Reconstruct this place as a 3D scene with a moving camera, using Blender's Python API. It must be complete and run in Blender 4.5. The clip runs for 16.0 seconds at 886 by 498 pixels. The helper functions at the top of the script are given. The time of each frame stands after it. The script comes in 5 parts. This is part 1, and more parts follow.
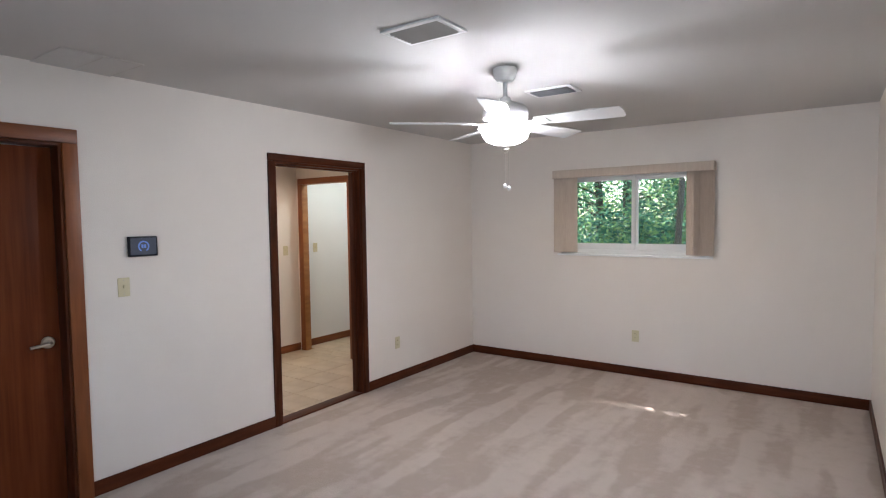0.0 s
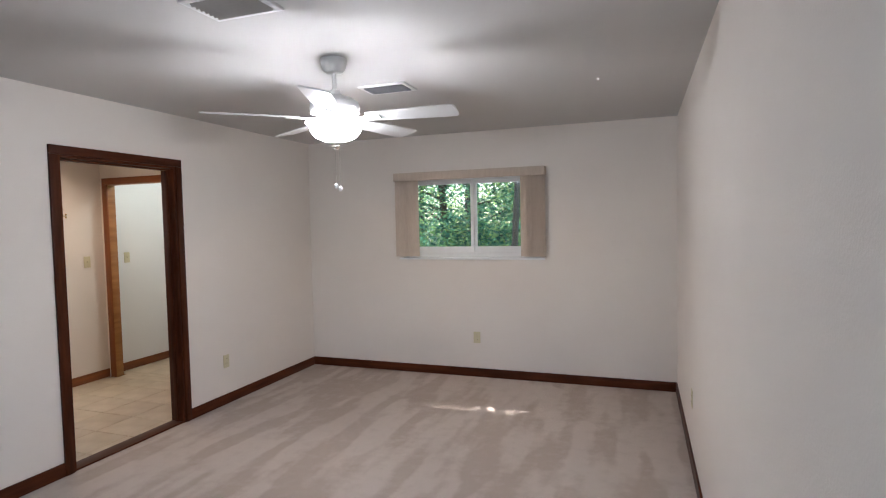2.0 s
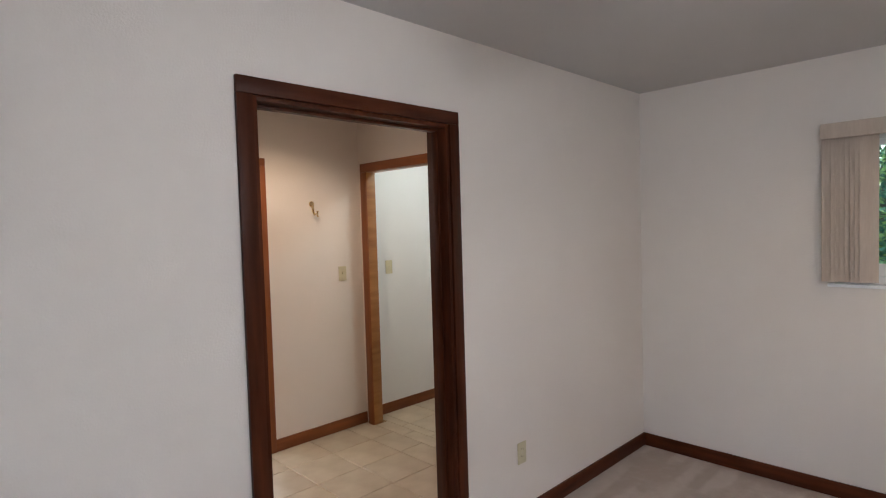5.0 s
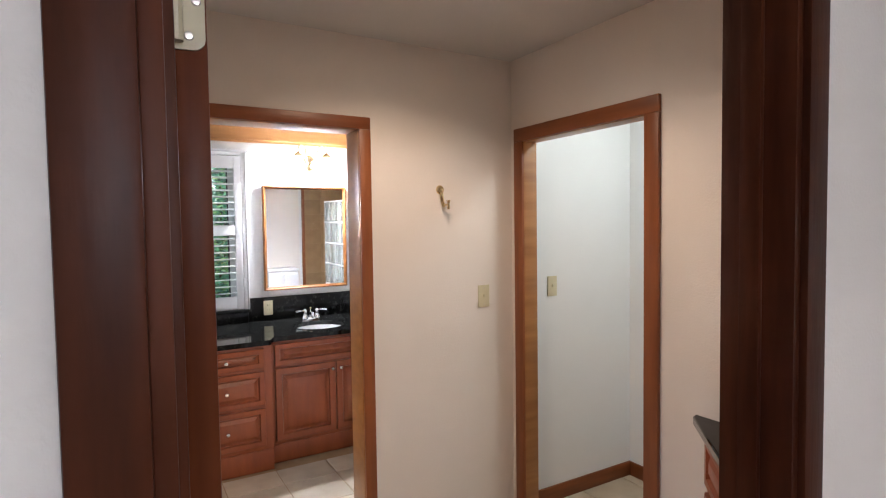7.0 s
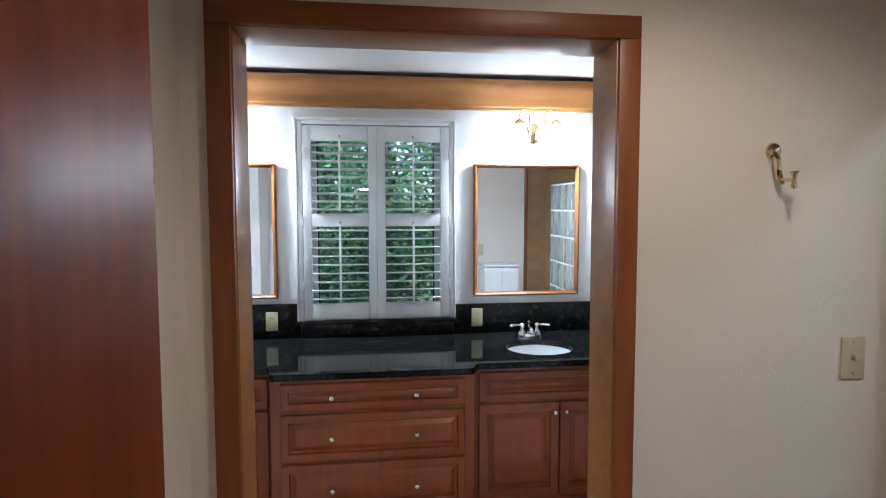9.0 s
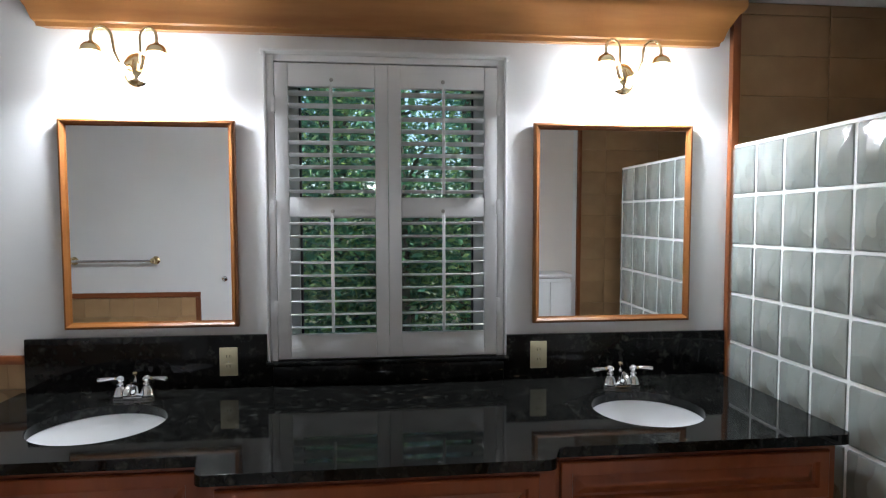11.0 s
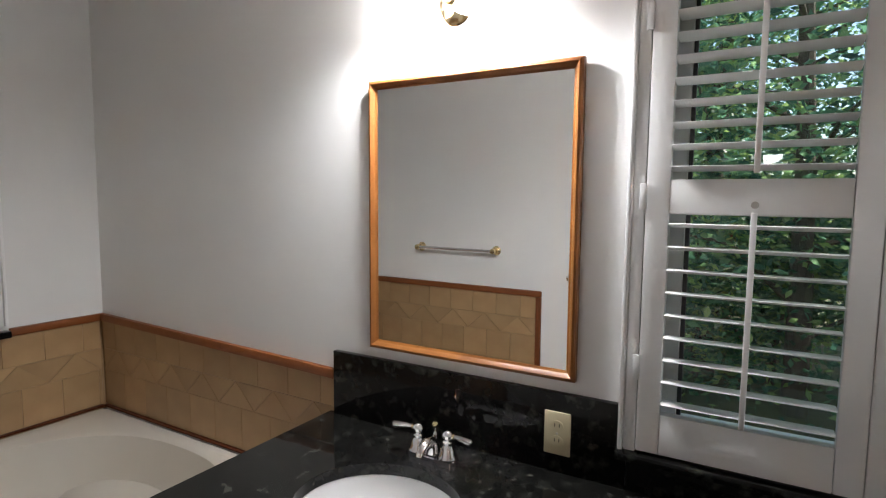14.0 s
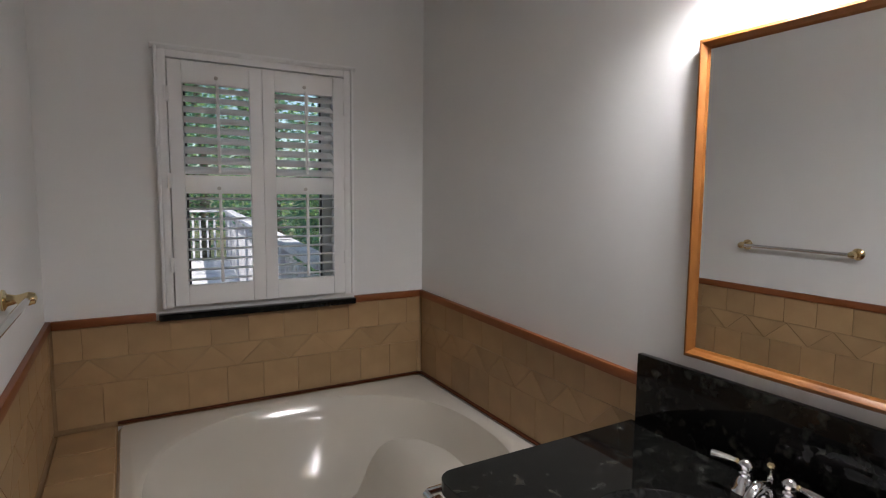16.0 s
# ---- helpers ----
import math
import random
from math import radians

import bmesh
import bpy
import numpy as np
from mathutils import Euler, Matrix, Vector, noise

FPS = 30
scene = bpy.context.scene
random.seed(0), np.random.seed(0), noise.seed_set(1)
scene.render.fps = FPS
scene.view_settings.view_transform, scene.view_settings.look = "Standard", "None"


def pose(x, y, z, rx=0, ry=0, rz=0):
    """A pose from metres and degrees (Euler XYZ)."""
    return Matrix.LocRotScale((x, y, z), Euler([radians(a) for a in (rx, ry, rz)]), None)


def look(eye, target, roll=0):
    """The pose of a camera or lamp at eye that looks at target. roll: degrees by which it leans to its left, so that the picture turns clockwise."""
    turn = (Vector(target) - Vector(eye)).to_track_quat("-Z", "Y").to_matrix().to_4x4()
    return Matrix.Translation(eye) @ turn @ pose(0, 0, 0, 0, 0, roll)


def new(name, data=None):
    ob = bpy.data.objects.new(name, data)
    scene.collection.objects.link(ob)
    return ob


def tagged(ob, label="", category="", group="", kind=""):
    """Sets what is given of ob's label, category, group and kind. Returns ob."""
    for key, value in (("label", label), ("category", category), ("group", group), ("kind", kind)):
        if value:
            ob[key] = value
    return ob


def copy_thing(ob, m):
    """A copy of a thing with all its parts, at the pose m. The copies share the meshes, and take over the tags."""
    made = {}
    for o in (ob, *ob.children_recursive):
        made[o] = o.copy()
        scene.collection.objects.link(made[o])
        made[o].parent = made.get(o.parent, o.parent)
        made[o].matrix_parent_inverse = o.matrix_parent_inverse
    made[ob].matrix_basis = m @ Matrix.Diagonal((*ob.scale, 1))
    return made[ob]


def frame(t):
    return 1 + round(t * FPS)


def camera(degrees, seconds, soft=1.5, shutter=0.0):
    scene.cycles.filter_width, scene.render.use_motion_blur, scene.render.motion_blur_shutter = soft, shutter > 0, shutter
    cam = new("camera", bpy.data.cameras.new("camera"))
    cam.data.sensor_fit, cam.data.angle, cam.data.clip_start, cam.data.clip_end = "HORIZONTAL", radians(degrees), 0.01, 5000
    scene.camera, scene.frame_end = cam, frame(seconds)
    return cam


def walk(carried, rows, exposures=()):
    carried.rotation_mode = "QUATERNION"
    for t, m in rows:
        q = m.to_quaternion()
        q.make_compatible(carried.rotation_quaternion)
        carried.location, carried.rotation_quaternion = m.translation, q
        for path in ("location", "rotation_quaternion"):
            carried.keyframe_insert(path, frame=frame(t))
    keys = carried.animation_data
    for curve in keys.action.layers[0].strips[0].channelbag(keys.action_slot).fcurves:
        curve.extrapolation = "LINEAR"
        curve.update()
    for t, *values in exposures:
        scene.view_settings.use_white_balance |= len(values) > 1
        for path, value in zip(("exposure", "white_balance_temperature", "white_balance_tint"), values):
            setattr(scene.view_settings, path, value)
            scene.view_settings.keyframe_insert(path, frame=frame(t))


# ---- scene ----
cam = camera(77.5, 16.0, soft=1.15)
PATH = [
    (0, (0.807, 0.135, 1.591), (-0.345, 1.767, 1.482), -0.8),
    (0.5, (0.828, 0.146, 1.597), (-0.205, 1.856, 1.493), -0.8),
    (1, (0.844, 0.175, 1.602), (-0.044, 1.964, 1.499), -1.0),
    (1.5, (0.848, 0.225, 1.588), (0.116, 2.083, 1.486), -1.0),
    (2, (0.783, 0.371, 1.574), (0.109, 2.251, 1.475), -1.2),
    (2.5, (0.598, 0.596, 1.554), (-0.091, 2.471, 1.462), -1.4),
    (3, (0.341, 0.866, 1.581), (-0.439, 2.705, 1.489), -1.3),
    (3.5, (0.062, 1.193, 1.579), (-0.953, 2.915, 1.498), -1.4),
    (4, (-0.223, 1.465, 1.571), (-1.448, 3.045, 1.5), -1.6),
    (4.2, (-0.352, 1.569, 1.573), (-1.632, 3.103, 1.5), -1.6),
    (6.3, (-1.782, 2.621, 1.626), (-3.389, 3.808, 1.528), -1.3),
    (6.5, (-1.908, 2.700, 1.629), (-3.549, 3.839, 1.531), -1.1),
    (7, (-2.2, 2.839, 1.608), (-3.947, 3.859, 1.519), -0.8),
    (7.5, (-2.488, 2.963, 1.62), (-4.307, 3.823, 1.526), -0.7),
    (8, (-2.758, 3.114, 1.618), (-4.669, 3.694, 1.522), 0.2),
    (8.5, (-3.013, 3.2, 1.617), (-4.981, 3.537, 1.51), -0.2),
    (9, (-3.249, 3.187, 1.621), (-5.229, 3.435, 1.495), -0.1),
    (11.3, (-4.573, 3.216, 1.521), (-6.563, 3.397, 1.431), -0.1),
    (11.5, (-4.678, 3.228, 1.532), (-6.670, 3.381, 1.434), 0.0),
    (11.9, (-4.868, 3.204, 1.531), (-6.864, 3.272, 1.427), 0.6),
    (12.5, (-5.105, 3.113, 1.538), (-7.096, 2.973, 1.413), 0.7),
    (13, (-5.216, 3.052, 1.553), (-7.169, 2.649, 1.402), 0.8),
    (13.5, (-5.293, 3.021, 1.570), (-7.147, 2.289, 1.399), 0.9),
    (14, (-5.298, 3.002, 1.578), (-7.022, 2.006, 1.396), 0.6),
    (14.5, (-5.285, 2.983, 1.573), (-6.885, 1.796, 1.394), 0.4),
    (15, (-5.296, 2.983, 1.574), (-6.71, 1.58, 1.386), 0.3),
    (15.3, (-5.327, 2.975, 1.523), (-6.613, 1.453, 1.352), 0.1),
    (15.5, (-5.307, 2.949, 1.544), (-6.523, 1.372, 1.354), 0.5),
    (16, (-5.381, 2.884, 1.538), (-6.37, 1.157, 1.333), 0.6),
]
walk(cam, [(t, look(eye, target, roll)) for t, eye, target, roll in PATH],
     [(0.0, 2.22, 6250, 14.5), (2.0, 2.09, 6300, 14.5), (4.2, 1.85, 6400, 14), (6.5, 2.28, 6150, 16.5), (7.0, 2.22, 6100, 16), (7.5, 2.1, 5800, 8), (8.0, 1.9, 5600, 6), (9.0, 1.52, 5430, 6.5), (11.3, 0.68, 6200, 11), (12.5, 0.72, 6400, 10.5), (13.5, 0.94, 6600, 12.5), (14.5, 0.68, 6700, 14), (15.5, 0.46, 6750, 15.5), (16.0, 0.42, 6750, 16)])

# ---- light and exposure ----
world = bpy.data.worlds.new("world")
scene.world = world
world.use_nodes = True
wn = world.node_tree
sky = wn.nodes.new("ShaderNodeTexSky")
sky.sky_type, sky.sun_disc = "NISHITA", False
SUN_DIR = Vector((-0.34, 0.71, 1.0)).normalized()
sky.sun_elevation = math.asin(SUN_DIR.z)
sky.sun_rotation = math.atan2(SUN_DIR.x, SUN_DIR.y)
wn.links.new(sky.outputs[0], wn.nodes["Background"].inputs[0])
wn.nodes["Background"].inputs[1].default_value = 0.15
sun = new("sun", bpy.data.lights.new("sun", "SUN"))
sun.data.energy, sun.data.angle, sun.data.color = 5.0, radians(0.5), (1.0, 0.95, 0.86)
sun.matrix_world = look((0, 12, 14), Vector((0, 12, 14)) - SUN_DIR)


def point_lamp(name, at, watts, colour, radius=0.03):
    ob = new(name, bpy.data.lights.new(name, "POINT"))
    ob.data.energy, ob.data.color, ob.data.shadow_soft_size = watts, colour, radius
    ob.location = at
    return ob


def area_lamp(name, at, target, sx, sy, watts, colour):
    ob = new(name, bpy.data.lights.new(name, "AREA"))
    ob.data.shape, ob.data.size, ob.data.size_y = "RECTANGLE", sx, sy
    ob.data.energy, ob.data.color = watts, colour
    ob.matrix_world = look(at, target)
    return ob


# ---- materials ----
def material(name, colour, rough=0.5, metal=0.0, spec=0.5):
    m = bpy.data.materials.new(name)
    m.use_nodes = True
    b = m.node_tree.nodes["Principled BSDF"]
    b.inputs["Base Color"].default_value = (*colour, 1)
    b.inputs["Roughness"].default_value = rough
    b.inputs["Metallic"].default_value = metal
    b.inputs["Specular IOR Level"].default_value = spec
    return m


def vary(m, a, b, scale=4.0, stretch=(1, 1, 1), detail=6.0, bump=0.0, bump_scale=None, rough=None, mix=None, island=0.0):
    """Two colours mixed by stretched noise in object space, with fine relief."""
    nt = m.node_tree
    n, l = nt.nodes, nt.links
    bs = n["Principled BSDF"]
    tc = n.new("ShaderNodeTexCoord")
    mp = n.new("ShaderNodeMapping")
    mp.inputs["Scale"].default_value = stretch
    l.new(tc.outputs["Object"], mp.inputs[0])
    nz = n.new("ShaderNodeTexNoise")
    nz.inputs["Scale"].default_value, nz.inputs["Detail"].default_value = scale, detail
    l.new(mp.outputs[0], nz.inputs["Vector"])
    nz2 = n.new("ShaderNodeTexNoise")
    nz2.inputs["Scale"].default_value, nz2.inputs["Detail"].default_value = scale * 0.17, 3.0
    l.new(mp.outputs[0], nz2.inputs["Vector"])
    ad = n.new("ShaderNodeMath")
    ad.operation = "ADD"
    l.new(nz.outputs[0], ad.inputs[0])
    l.new(nz2.outputs[0], ad.inputs[1])
    rp = n.new("ShaderNodeMapRange")
    rp.inputs[1].default_value, rp.inputs[2].default_value = mix or (0.75, 1.25)
    l.new(ad.outputs[0], rp.inputs[0])
    mx = n.new("ShaderNodeMix")
    mx.data_type = "RGBA"
    mx.inputs[6].default_value, mx.inputs[7].default_value = (*a, 1), (*b, 1)
    l.new(rp.outputs[0], mx.inputs[0])
    out = mx.outputs[2]
    if island:
        oi = n.new("ShaderNodeObjectInfo")
        hs = n.new("ShaderNodeHueSaturation")
        mr = n.new("ShaderNodeMapRange")
        mr.inputs[3].default_value, mr.inputs[4].default_value = 1 - island, 1 + island
        l.new(oi.outputs["Random"], mr.inputs[0])
        l.new(mr.outputs[0], hs.inputs["Value"])
        l.new(out, hs.inputs["Color"])
        out = hs.outputs[0]
    l.new(out, bs.inputs["Base Color"])
    if bump:
        bn = n.new("ShaderNodeTexNoise")
        bn.inputs["Scale"].default_value, bn.inputs["Detail"].default_value = bump_scale or scale * 4, 4.0
        l.new(mp.outputs[0], bn.inputs["Vector"])
        bp = n.new("ShaderNodeBump")
        bp.inputs["Strength"].default_value, bp.inputs["Distance"].default_value = bump, 0.01
        l.new(bn.outputs[0], bp.inputs["Height"])
        l.new(bp.outputs[0], bs.inputs["Normal"])
    if rough:
        rr = n.new("ShaderNodeMapRange")
        rr.inputs[3].default_value, rr.inputs[4].default_value = rough
        l.new(nz.outputs[0], rr.inputs[0])
        l.new(rr.outputs[0], bs.inputs["Roughness"])
    return m


def emitter(name, colour, strength):
    m = material(name, (0.8, 0.8, 0.8), 0.4)
    b = m.node_tree.nodes["Principled BSDF"]
    b.inputs["Emission Color"].default_value = (*colour, 1)
    b.inputs["Emission Strength"].default_value = strength
    return m


WALL = vary(material("wall paint", (0.75, 0.72, 0.68), 0.75), (0.785, 0.725, 0.665), (0.825, 0.765, 0.705), 1.2, bump=0.12, bump_scale=140)
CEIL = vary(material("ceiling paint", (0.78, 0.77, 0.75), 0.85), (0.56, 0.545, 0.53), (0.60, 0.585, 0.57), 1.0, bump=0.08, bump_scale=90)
BATHWALL = vary(material("satin bath paint", (0.74, 0.74, 0.74), 0.5), (0.775, 0.77, 0.76), (0.815, 0.81, 0.80), 1.5, bump=0.035, bump_scale=120)
# same wood as RED; its dimmer light is put into this darker tone
DARK = vary(material("stained wood with shade in colour", (0.08, 0.03, 0.018), 0.38, 0, 0.14), (0.044, 0.0112, 0.0045), (0.108, 0.029, 0.0105), 9, (3, 3, 0.35), bump=0.05, rough=(0.32, 0.48))
DARKH = vary(material("stained wood with shade in colour across", (0.08, 0.03, 0.018), 0.38, 0, 0.14), (0.044, 0.0112, 0.0045), (0.108, 0.029, 0.0105), 9, (0.35, 0.35, 3), bump=0.05, rough=(0.32, 0.48))
RED = vary(material("red brown stained wood", (0.22, 0.07, 0.025), 0.4), (0.155, 0.044, 0.0115), (0.27, 0.082, 0.022), 8, (3, 3, 0.3), bump=0.05, rough=(0.3, 0.45))
REDH = vary(material("red brown stained wood across", (0.22, 0.07, 0.025), 0.4), (0.155, 0.044, 0.0115), (0.27, 0.082, 0.022), 8, (0.3, 0.3, 3), bump=0.05, rough=(0.3, 0.45))
DOORWOOD = vary(material("dark mahogany door", (0.10, 0.032, 0.015), 0.3, 0, 0.09), (0.095, 0.022, 0.007), (0.18, 0.048, 0.016), 14, (2.5, 2.5, 0.12), detail=9, bump=0.012, rough=(0.30, 0.40))
CABINET = vary(material("cherry cabinet wood", (0.20, 0.055, 0.02), 0.33), (0.21, 0.048, 0.014), (0.295, 0.074, 0.021), 9, (2.5, 2.5, 0.5), bump=0.03, rough=(0.26, 0.4))
HONEY = vary(material("honey stained wood", (0.42, 0.20, 0.06), 0.3), (0.28, 0.115, 0.032), (0.42, 0.195, 0.060), 8, (2, 0.3, 3), bump=0.03, rough=(0.25, 0.38))
GOLDWOOD = vary(material("gilded oak frame", (0.45, 0.22, 0.07), 0.3, 0, 0.28), (0.185, 0.064, 0.015), (0.295, 0.112, 0.028), 10, (2, 1, 1), bump=0.03, rough=(0.28, 0.42))
WHITEPAINT = vary(material("white semi gloss paint", (0.80, 0.80, 0.80), 0.35), (0.83, 0.83, 0.83), (0.87, 0.87, 0.87), 3, bump=0.02, bump_scale=60)
VINYL = vary(material("white vinyl window frame", (0.8, 0.8, 0.8), 0.4), (0.76, 0.76, 0.75), (0.82, 0.82, 0.81), 5)
FABRIC = vary(material("beige vertical blind fabric", (0.55, 0.46, 0.38), 0.85), (0.52, 0.43, 0.355), (0.58, 0.49, 0.41), 30, (4, 4, 0.5), bump=0.1, bump_scale=300)
IVORY = vary(material("ivory plastic plate", (0.62, 0.58, 0.46), 0.4), (0.60, 0.535, 0.345), (0.64, 0.575, 0.385), 4)
DARKHOLE = material("dark slot", (0.02, 0.02, 0.02), 0.6)
BLACKPLASTIC = material("black glossy plastic", (0.012, 0.012, 0.014), 0.3, 0, 0.15)
CHROME = material("polished chrome", (0.82, 0.82, 0.83), 0.08, 1.0)
BRASS = material("polished brass", (0.78, 0.62, 0.36), 0.16, 1.0)
NICKEL = material("satin nickel", (0.62, 0.58, 0.52), 0.28, 1.0)
FANWHITE = vary(material("white enamel", (0.78, 0.78, 0.78), 0.35), (0.76, 0.76, 0.76), (0.8, 0.8, 0.8), 4)
VENTMETAL = vary(material("dusty white vent metal", (0.5, 0.48, 0.45), 0.5), (0.46, 0.43, 0.40), (0.58, 0.56, 0.53), 8)
VENTDARK = vary(material("grey vent metal", (0.2, 0.2, 0.2), 0.5), (0.17, 0.17, 0.18), (0.24, 0.24, 0.25), 8)
PORCELAIN = material("white porcelain", (0.70, 0.70, 0.70), 0.1)
ACRYLIC = vary(material("glossy bone tub acrylic", (0.72, 0.67, 0.58), 0.12), (0.54, 0.50, 0.435), (0.585, 0.545, 0.475), 2)
MIRROR = material("mirror silver", (0.88, 0.89, 0.89), 0.01, 1.0)
TILE = vary(material("tan ceramic tile", (0.45, 0.33, 0.20), 0.35), (0.335, 0.208, 0.102), (0.405, 0.262, 0.133), 9, bump=0.05, rough=(0.3, 0.5), island=0.10)
FLOORTILE = vary(material("beige floor tile", (0.52, 0.44, 0.33), 0.4), (0.46, 0.375, 0.27), (0.58, 0.50, 0.385), 7, bump=0.04, rough=(0.3, 0.5), island=0.07)
GROUT = vary(material("tan grout", (0.30, 0.23, 0.15), 0.9), (0.33, 0.212, 0.108), (0.40, 0.265, 0.145), 20)
LIGHTGROUT = vary(material("pale block mortar", (0.66, 0.66, 0.63), 0.8), (0.76, 0.76, 0.74), (0.82, 0.82, 0.80), 20)
BARK = vary(material("tree bark", (0.10, 0.075, 0.055), 0.9), (0.06, 0.045, 0.035), (0.15, 0.12, 0.09), 12, (2, 2, 0.4), bump=0.4)
DECKWOOD = vary(material("weathered painted deck boards", (0.55, 0.52, 0.52), 0.7), (0.50, 0.48, 0.51), (0.68, 0.66, 0.70), 6, (1, 4, 1), bump=0.1)
GROUND = vary(material("woodland ground", (0.08, 0.10, 0.04), 0.95), (0.05, 0.07, 0.025), (0.14, 0.12, 0.06), 0.6, bump=0.3)
SIDING = vary(material("painted house siding", (0.5, 0.48, 0.44), 0.7), (0.46, 0.44, 0.40), (0.54, 0.52, 0.48), 2)


def make_glass(name, rough=0.0, tint=(1, 1, 1), ior=1.45):
    m = bpy.data.materials.new(name)
    m.use_nodes = True
    b = m.node_tree.nodes["Principled BSDF"]
    b.inputs["Base Color"].default_value = (*tint, 1)
    b.inputs["Roughness"].default_value = rough
    b.inputs["IOR"].default_value = ior
    b.inputs["Transmission Weight"].default_value = 1.0
    return m


GLASS = make_glass("window glass", 0.0, (0.92, 0.995, 1.0))
BLOCKGLASS = make_glass("wavy block glass", 0.06, (0.82, 0.88, 0.83))
BLOCKGLASS.node_tree.nodes["Principled BSDF"].inputs["Transmission Weight"].default_value = 0.72
nt = BLOCKGLASS.node_tree
wv = nt.nodes.new("ShaderNodeTexNoise")
wv.inputs["Scale"].default_value, wv.inputs["Detail"].default_value = 7.5, 0.8
bp = nt.nodes.new("ShaderNodeBump")
bp.inputs["Strength"].default_value, bp.inputs["Distance"].default_value = 0.9, 0.05
tc = nt.nodes.new("ShaderNodeTexCoord")
nt.links.new(tc.outputs["Object"], wv.inputs["Vector"])
nt.links.new(wv.outputs[0], bp.inputs["Height"])
nt.links.new(bp.outputs[0], nt.nodes["Principled BSDF"].inputs["Normal"])

# carpet: short pile with vacuum strokes that lie in alternating bands
CARPET = material("grey beige cut pile carpet", (0.40, 0.345, 0.30), 0.95, 0, 0.1)
nt = CARPET.node_tree
N_, L_ = nt.nodes, nt.links
bs = N_["Principled BSDF"]
tc = N_.new("ShaderNodeTexCoord")
nzd = N_.new("ShaderNodeTexNoise")
nzd.inputs["Scale"].default_value, nzd.inputs["Detail"].default_value = 1.6, 3
L_.new(tc.outputs["Object"], nzd.inputs["Vector"])
mp = N_.new("ShaderNodeMapping")
mp.inputs["Rotation"].default_value = (0, 0, radians(3))
mp.inputs["Scale"].default_value = (1, 0.20, 1)
L_.new(tc.outputs["Object"], mp.inputs[0])
vmix = N_.new("ShaderNodeMix")
vmix.data_type = "VECTOR"
vmix.inputs[0].default_value = 0.07
L_.new(mp.outputs[0], vmix.inputs[4])
L_.new(nzd.outputs["Color"], vmix.inputs[5])
stroke = N_.new("ShaderNodeTexNoise")
stroke.inputs["Scale"].default_value, stroke.inputs["Detail"].default_value = 6.2, 1.5
L_.new(vmix.outputs[1], stroke.inputs["Vector"])
ramp = N_.new("ShaderNodeMapRange")
ramp.inputs[1].default_value, ramp.inputs[2].default_value = 0.41, 0.59
ramp.interpolation_type = "SMOOTHSTEP"
L_.new(stroke.outputs[0], ramp.inputs[0])
pile = N_.new("ShaderNodeTexNoise")
pile.inputs["Scale"].default_value, pile.inputs["Detail"].default_value = 260, 3
L_.new(tc.outputs["Object"], pile.inputs["Vector"])
mx = N_.new("ShaderNodeMix")
mx.data_type = "RGBA"
mx.inputs[6].default_value, mx.inputs[7].default_value = (0.48, 0.40, 0.345, 1), (0.60, 0.52, 0.465, 1)
mottle = N_.new("ShaderNodeTexNoise")
mottle.inputs["Scale"].default_value, mottle.inputs["Detail"].default_value, mottle.inputs["Roughness"].default_value = 9.0, 6, 0.7
L_.new(tc.outputs["Object"], mottle.inputs["Vector"])
mot = N_.new("ShaderNodeMapRange")
mot.inputs[1].default_value, mot.inputs[2].default_value = 0.34, 0.66
mot.inputs[3].default_value, mot.inputs[4].default_value = -0.38, 0.38
L_.new(mottle.outputs[0], mot.inputs[0])
lay_of = N_.new("ShaderNodeMath")
lay_of.operation, lay_of.use_clamp = "ADD", True
L_.new(ramp.outputs[0], lay_of.inputs[0])
L_.new(mot.outputs[0], lay_of.inputs[1])
L_.new(lay_of.outputs[0], mx.inputs[0])
mx2 = N_.new("ShaderNodeMix")
mx2.data_type, mx2.blend_type = "RGBA", "MULTIPLY"
mx2.inputs[0].default_value = 0.55
L_.new(mx.outputs[2], mx2.inputs[6])
pr = N_.new("ShaderNodeMapRange")
pr.inputs[3].default_value, pr.inputs[4].default_value = 0.55, 1.35
L_.new(pile.outputs[0], pr.inputs[0])
L_.new(pr.outputs[0], mx2.inputs[7])
L_.new(mx2.outputs[2], bs.inputs["Base Color"])
bp = N_.new("ShaderNodeBump")
bp.inputs["Strength"].default_value, bp.inputs["Distance"].default_value = 0.6, 0.01
L_.new(pile.outputs[0], bp.inputs["Height"])
L_.new(bp.outputs[0], bs.inputs["Normal"])

# granite: black ground with grey green flecks
GRANITE = material("polished black granite", (0.015, 0.015, 0.014), 0.05, 0, 0.21)
nt = GRANITE.node_tree
N_, L_ = nt.nodes, nt.links
bs = N_["Principled BSDF"]
tc = N_.new("ShaderNodeTexCoord")
nz = N_.new("ShaderNodeTexNoise")
nz.inputs["Scale"].default_value, nz.inputs["Detail"].default_value = 30, 7
L_.new(tc.outputs["Object"], nz.inputs["Vector"])
mr = N_.new("ShaderNodeMapRange")
mr.inputs[1].default_value, mr.inputs[2].default_value = 0.56, 0.78
L_.new(nz.outputs[0], mr.inputs[0])
mx = N_.new("ShaderNodeMix")
mx.data_type = "RGBA"
mx.inputs[6].default_value, mx.inputs[7].default_value = (0.006, 0.006, 0.0055, 1), (0.044, 0.045, 0.038, 1)
L_.new(mr.outputs[0], mx.inputs[0])
cloud = N_.new("ShaderNodeTexNoise")
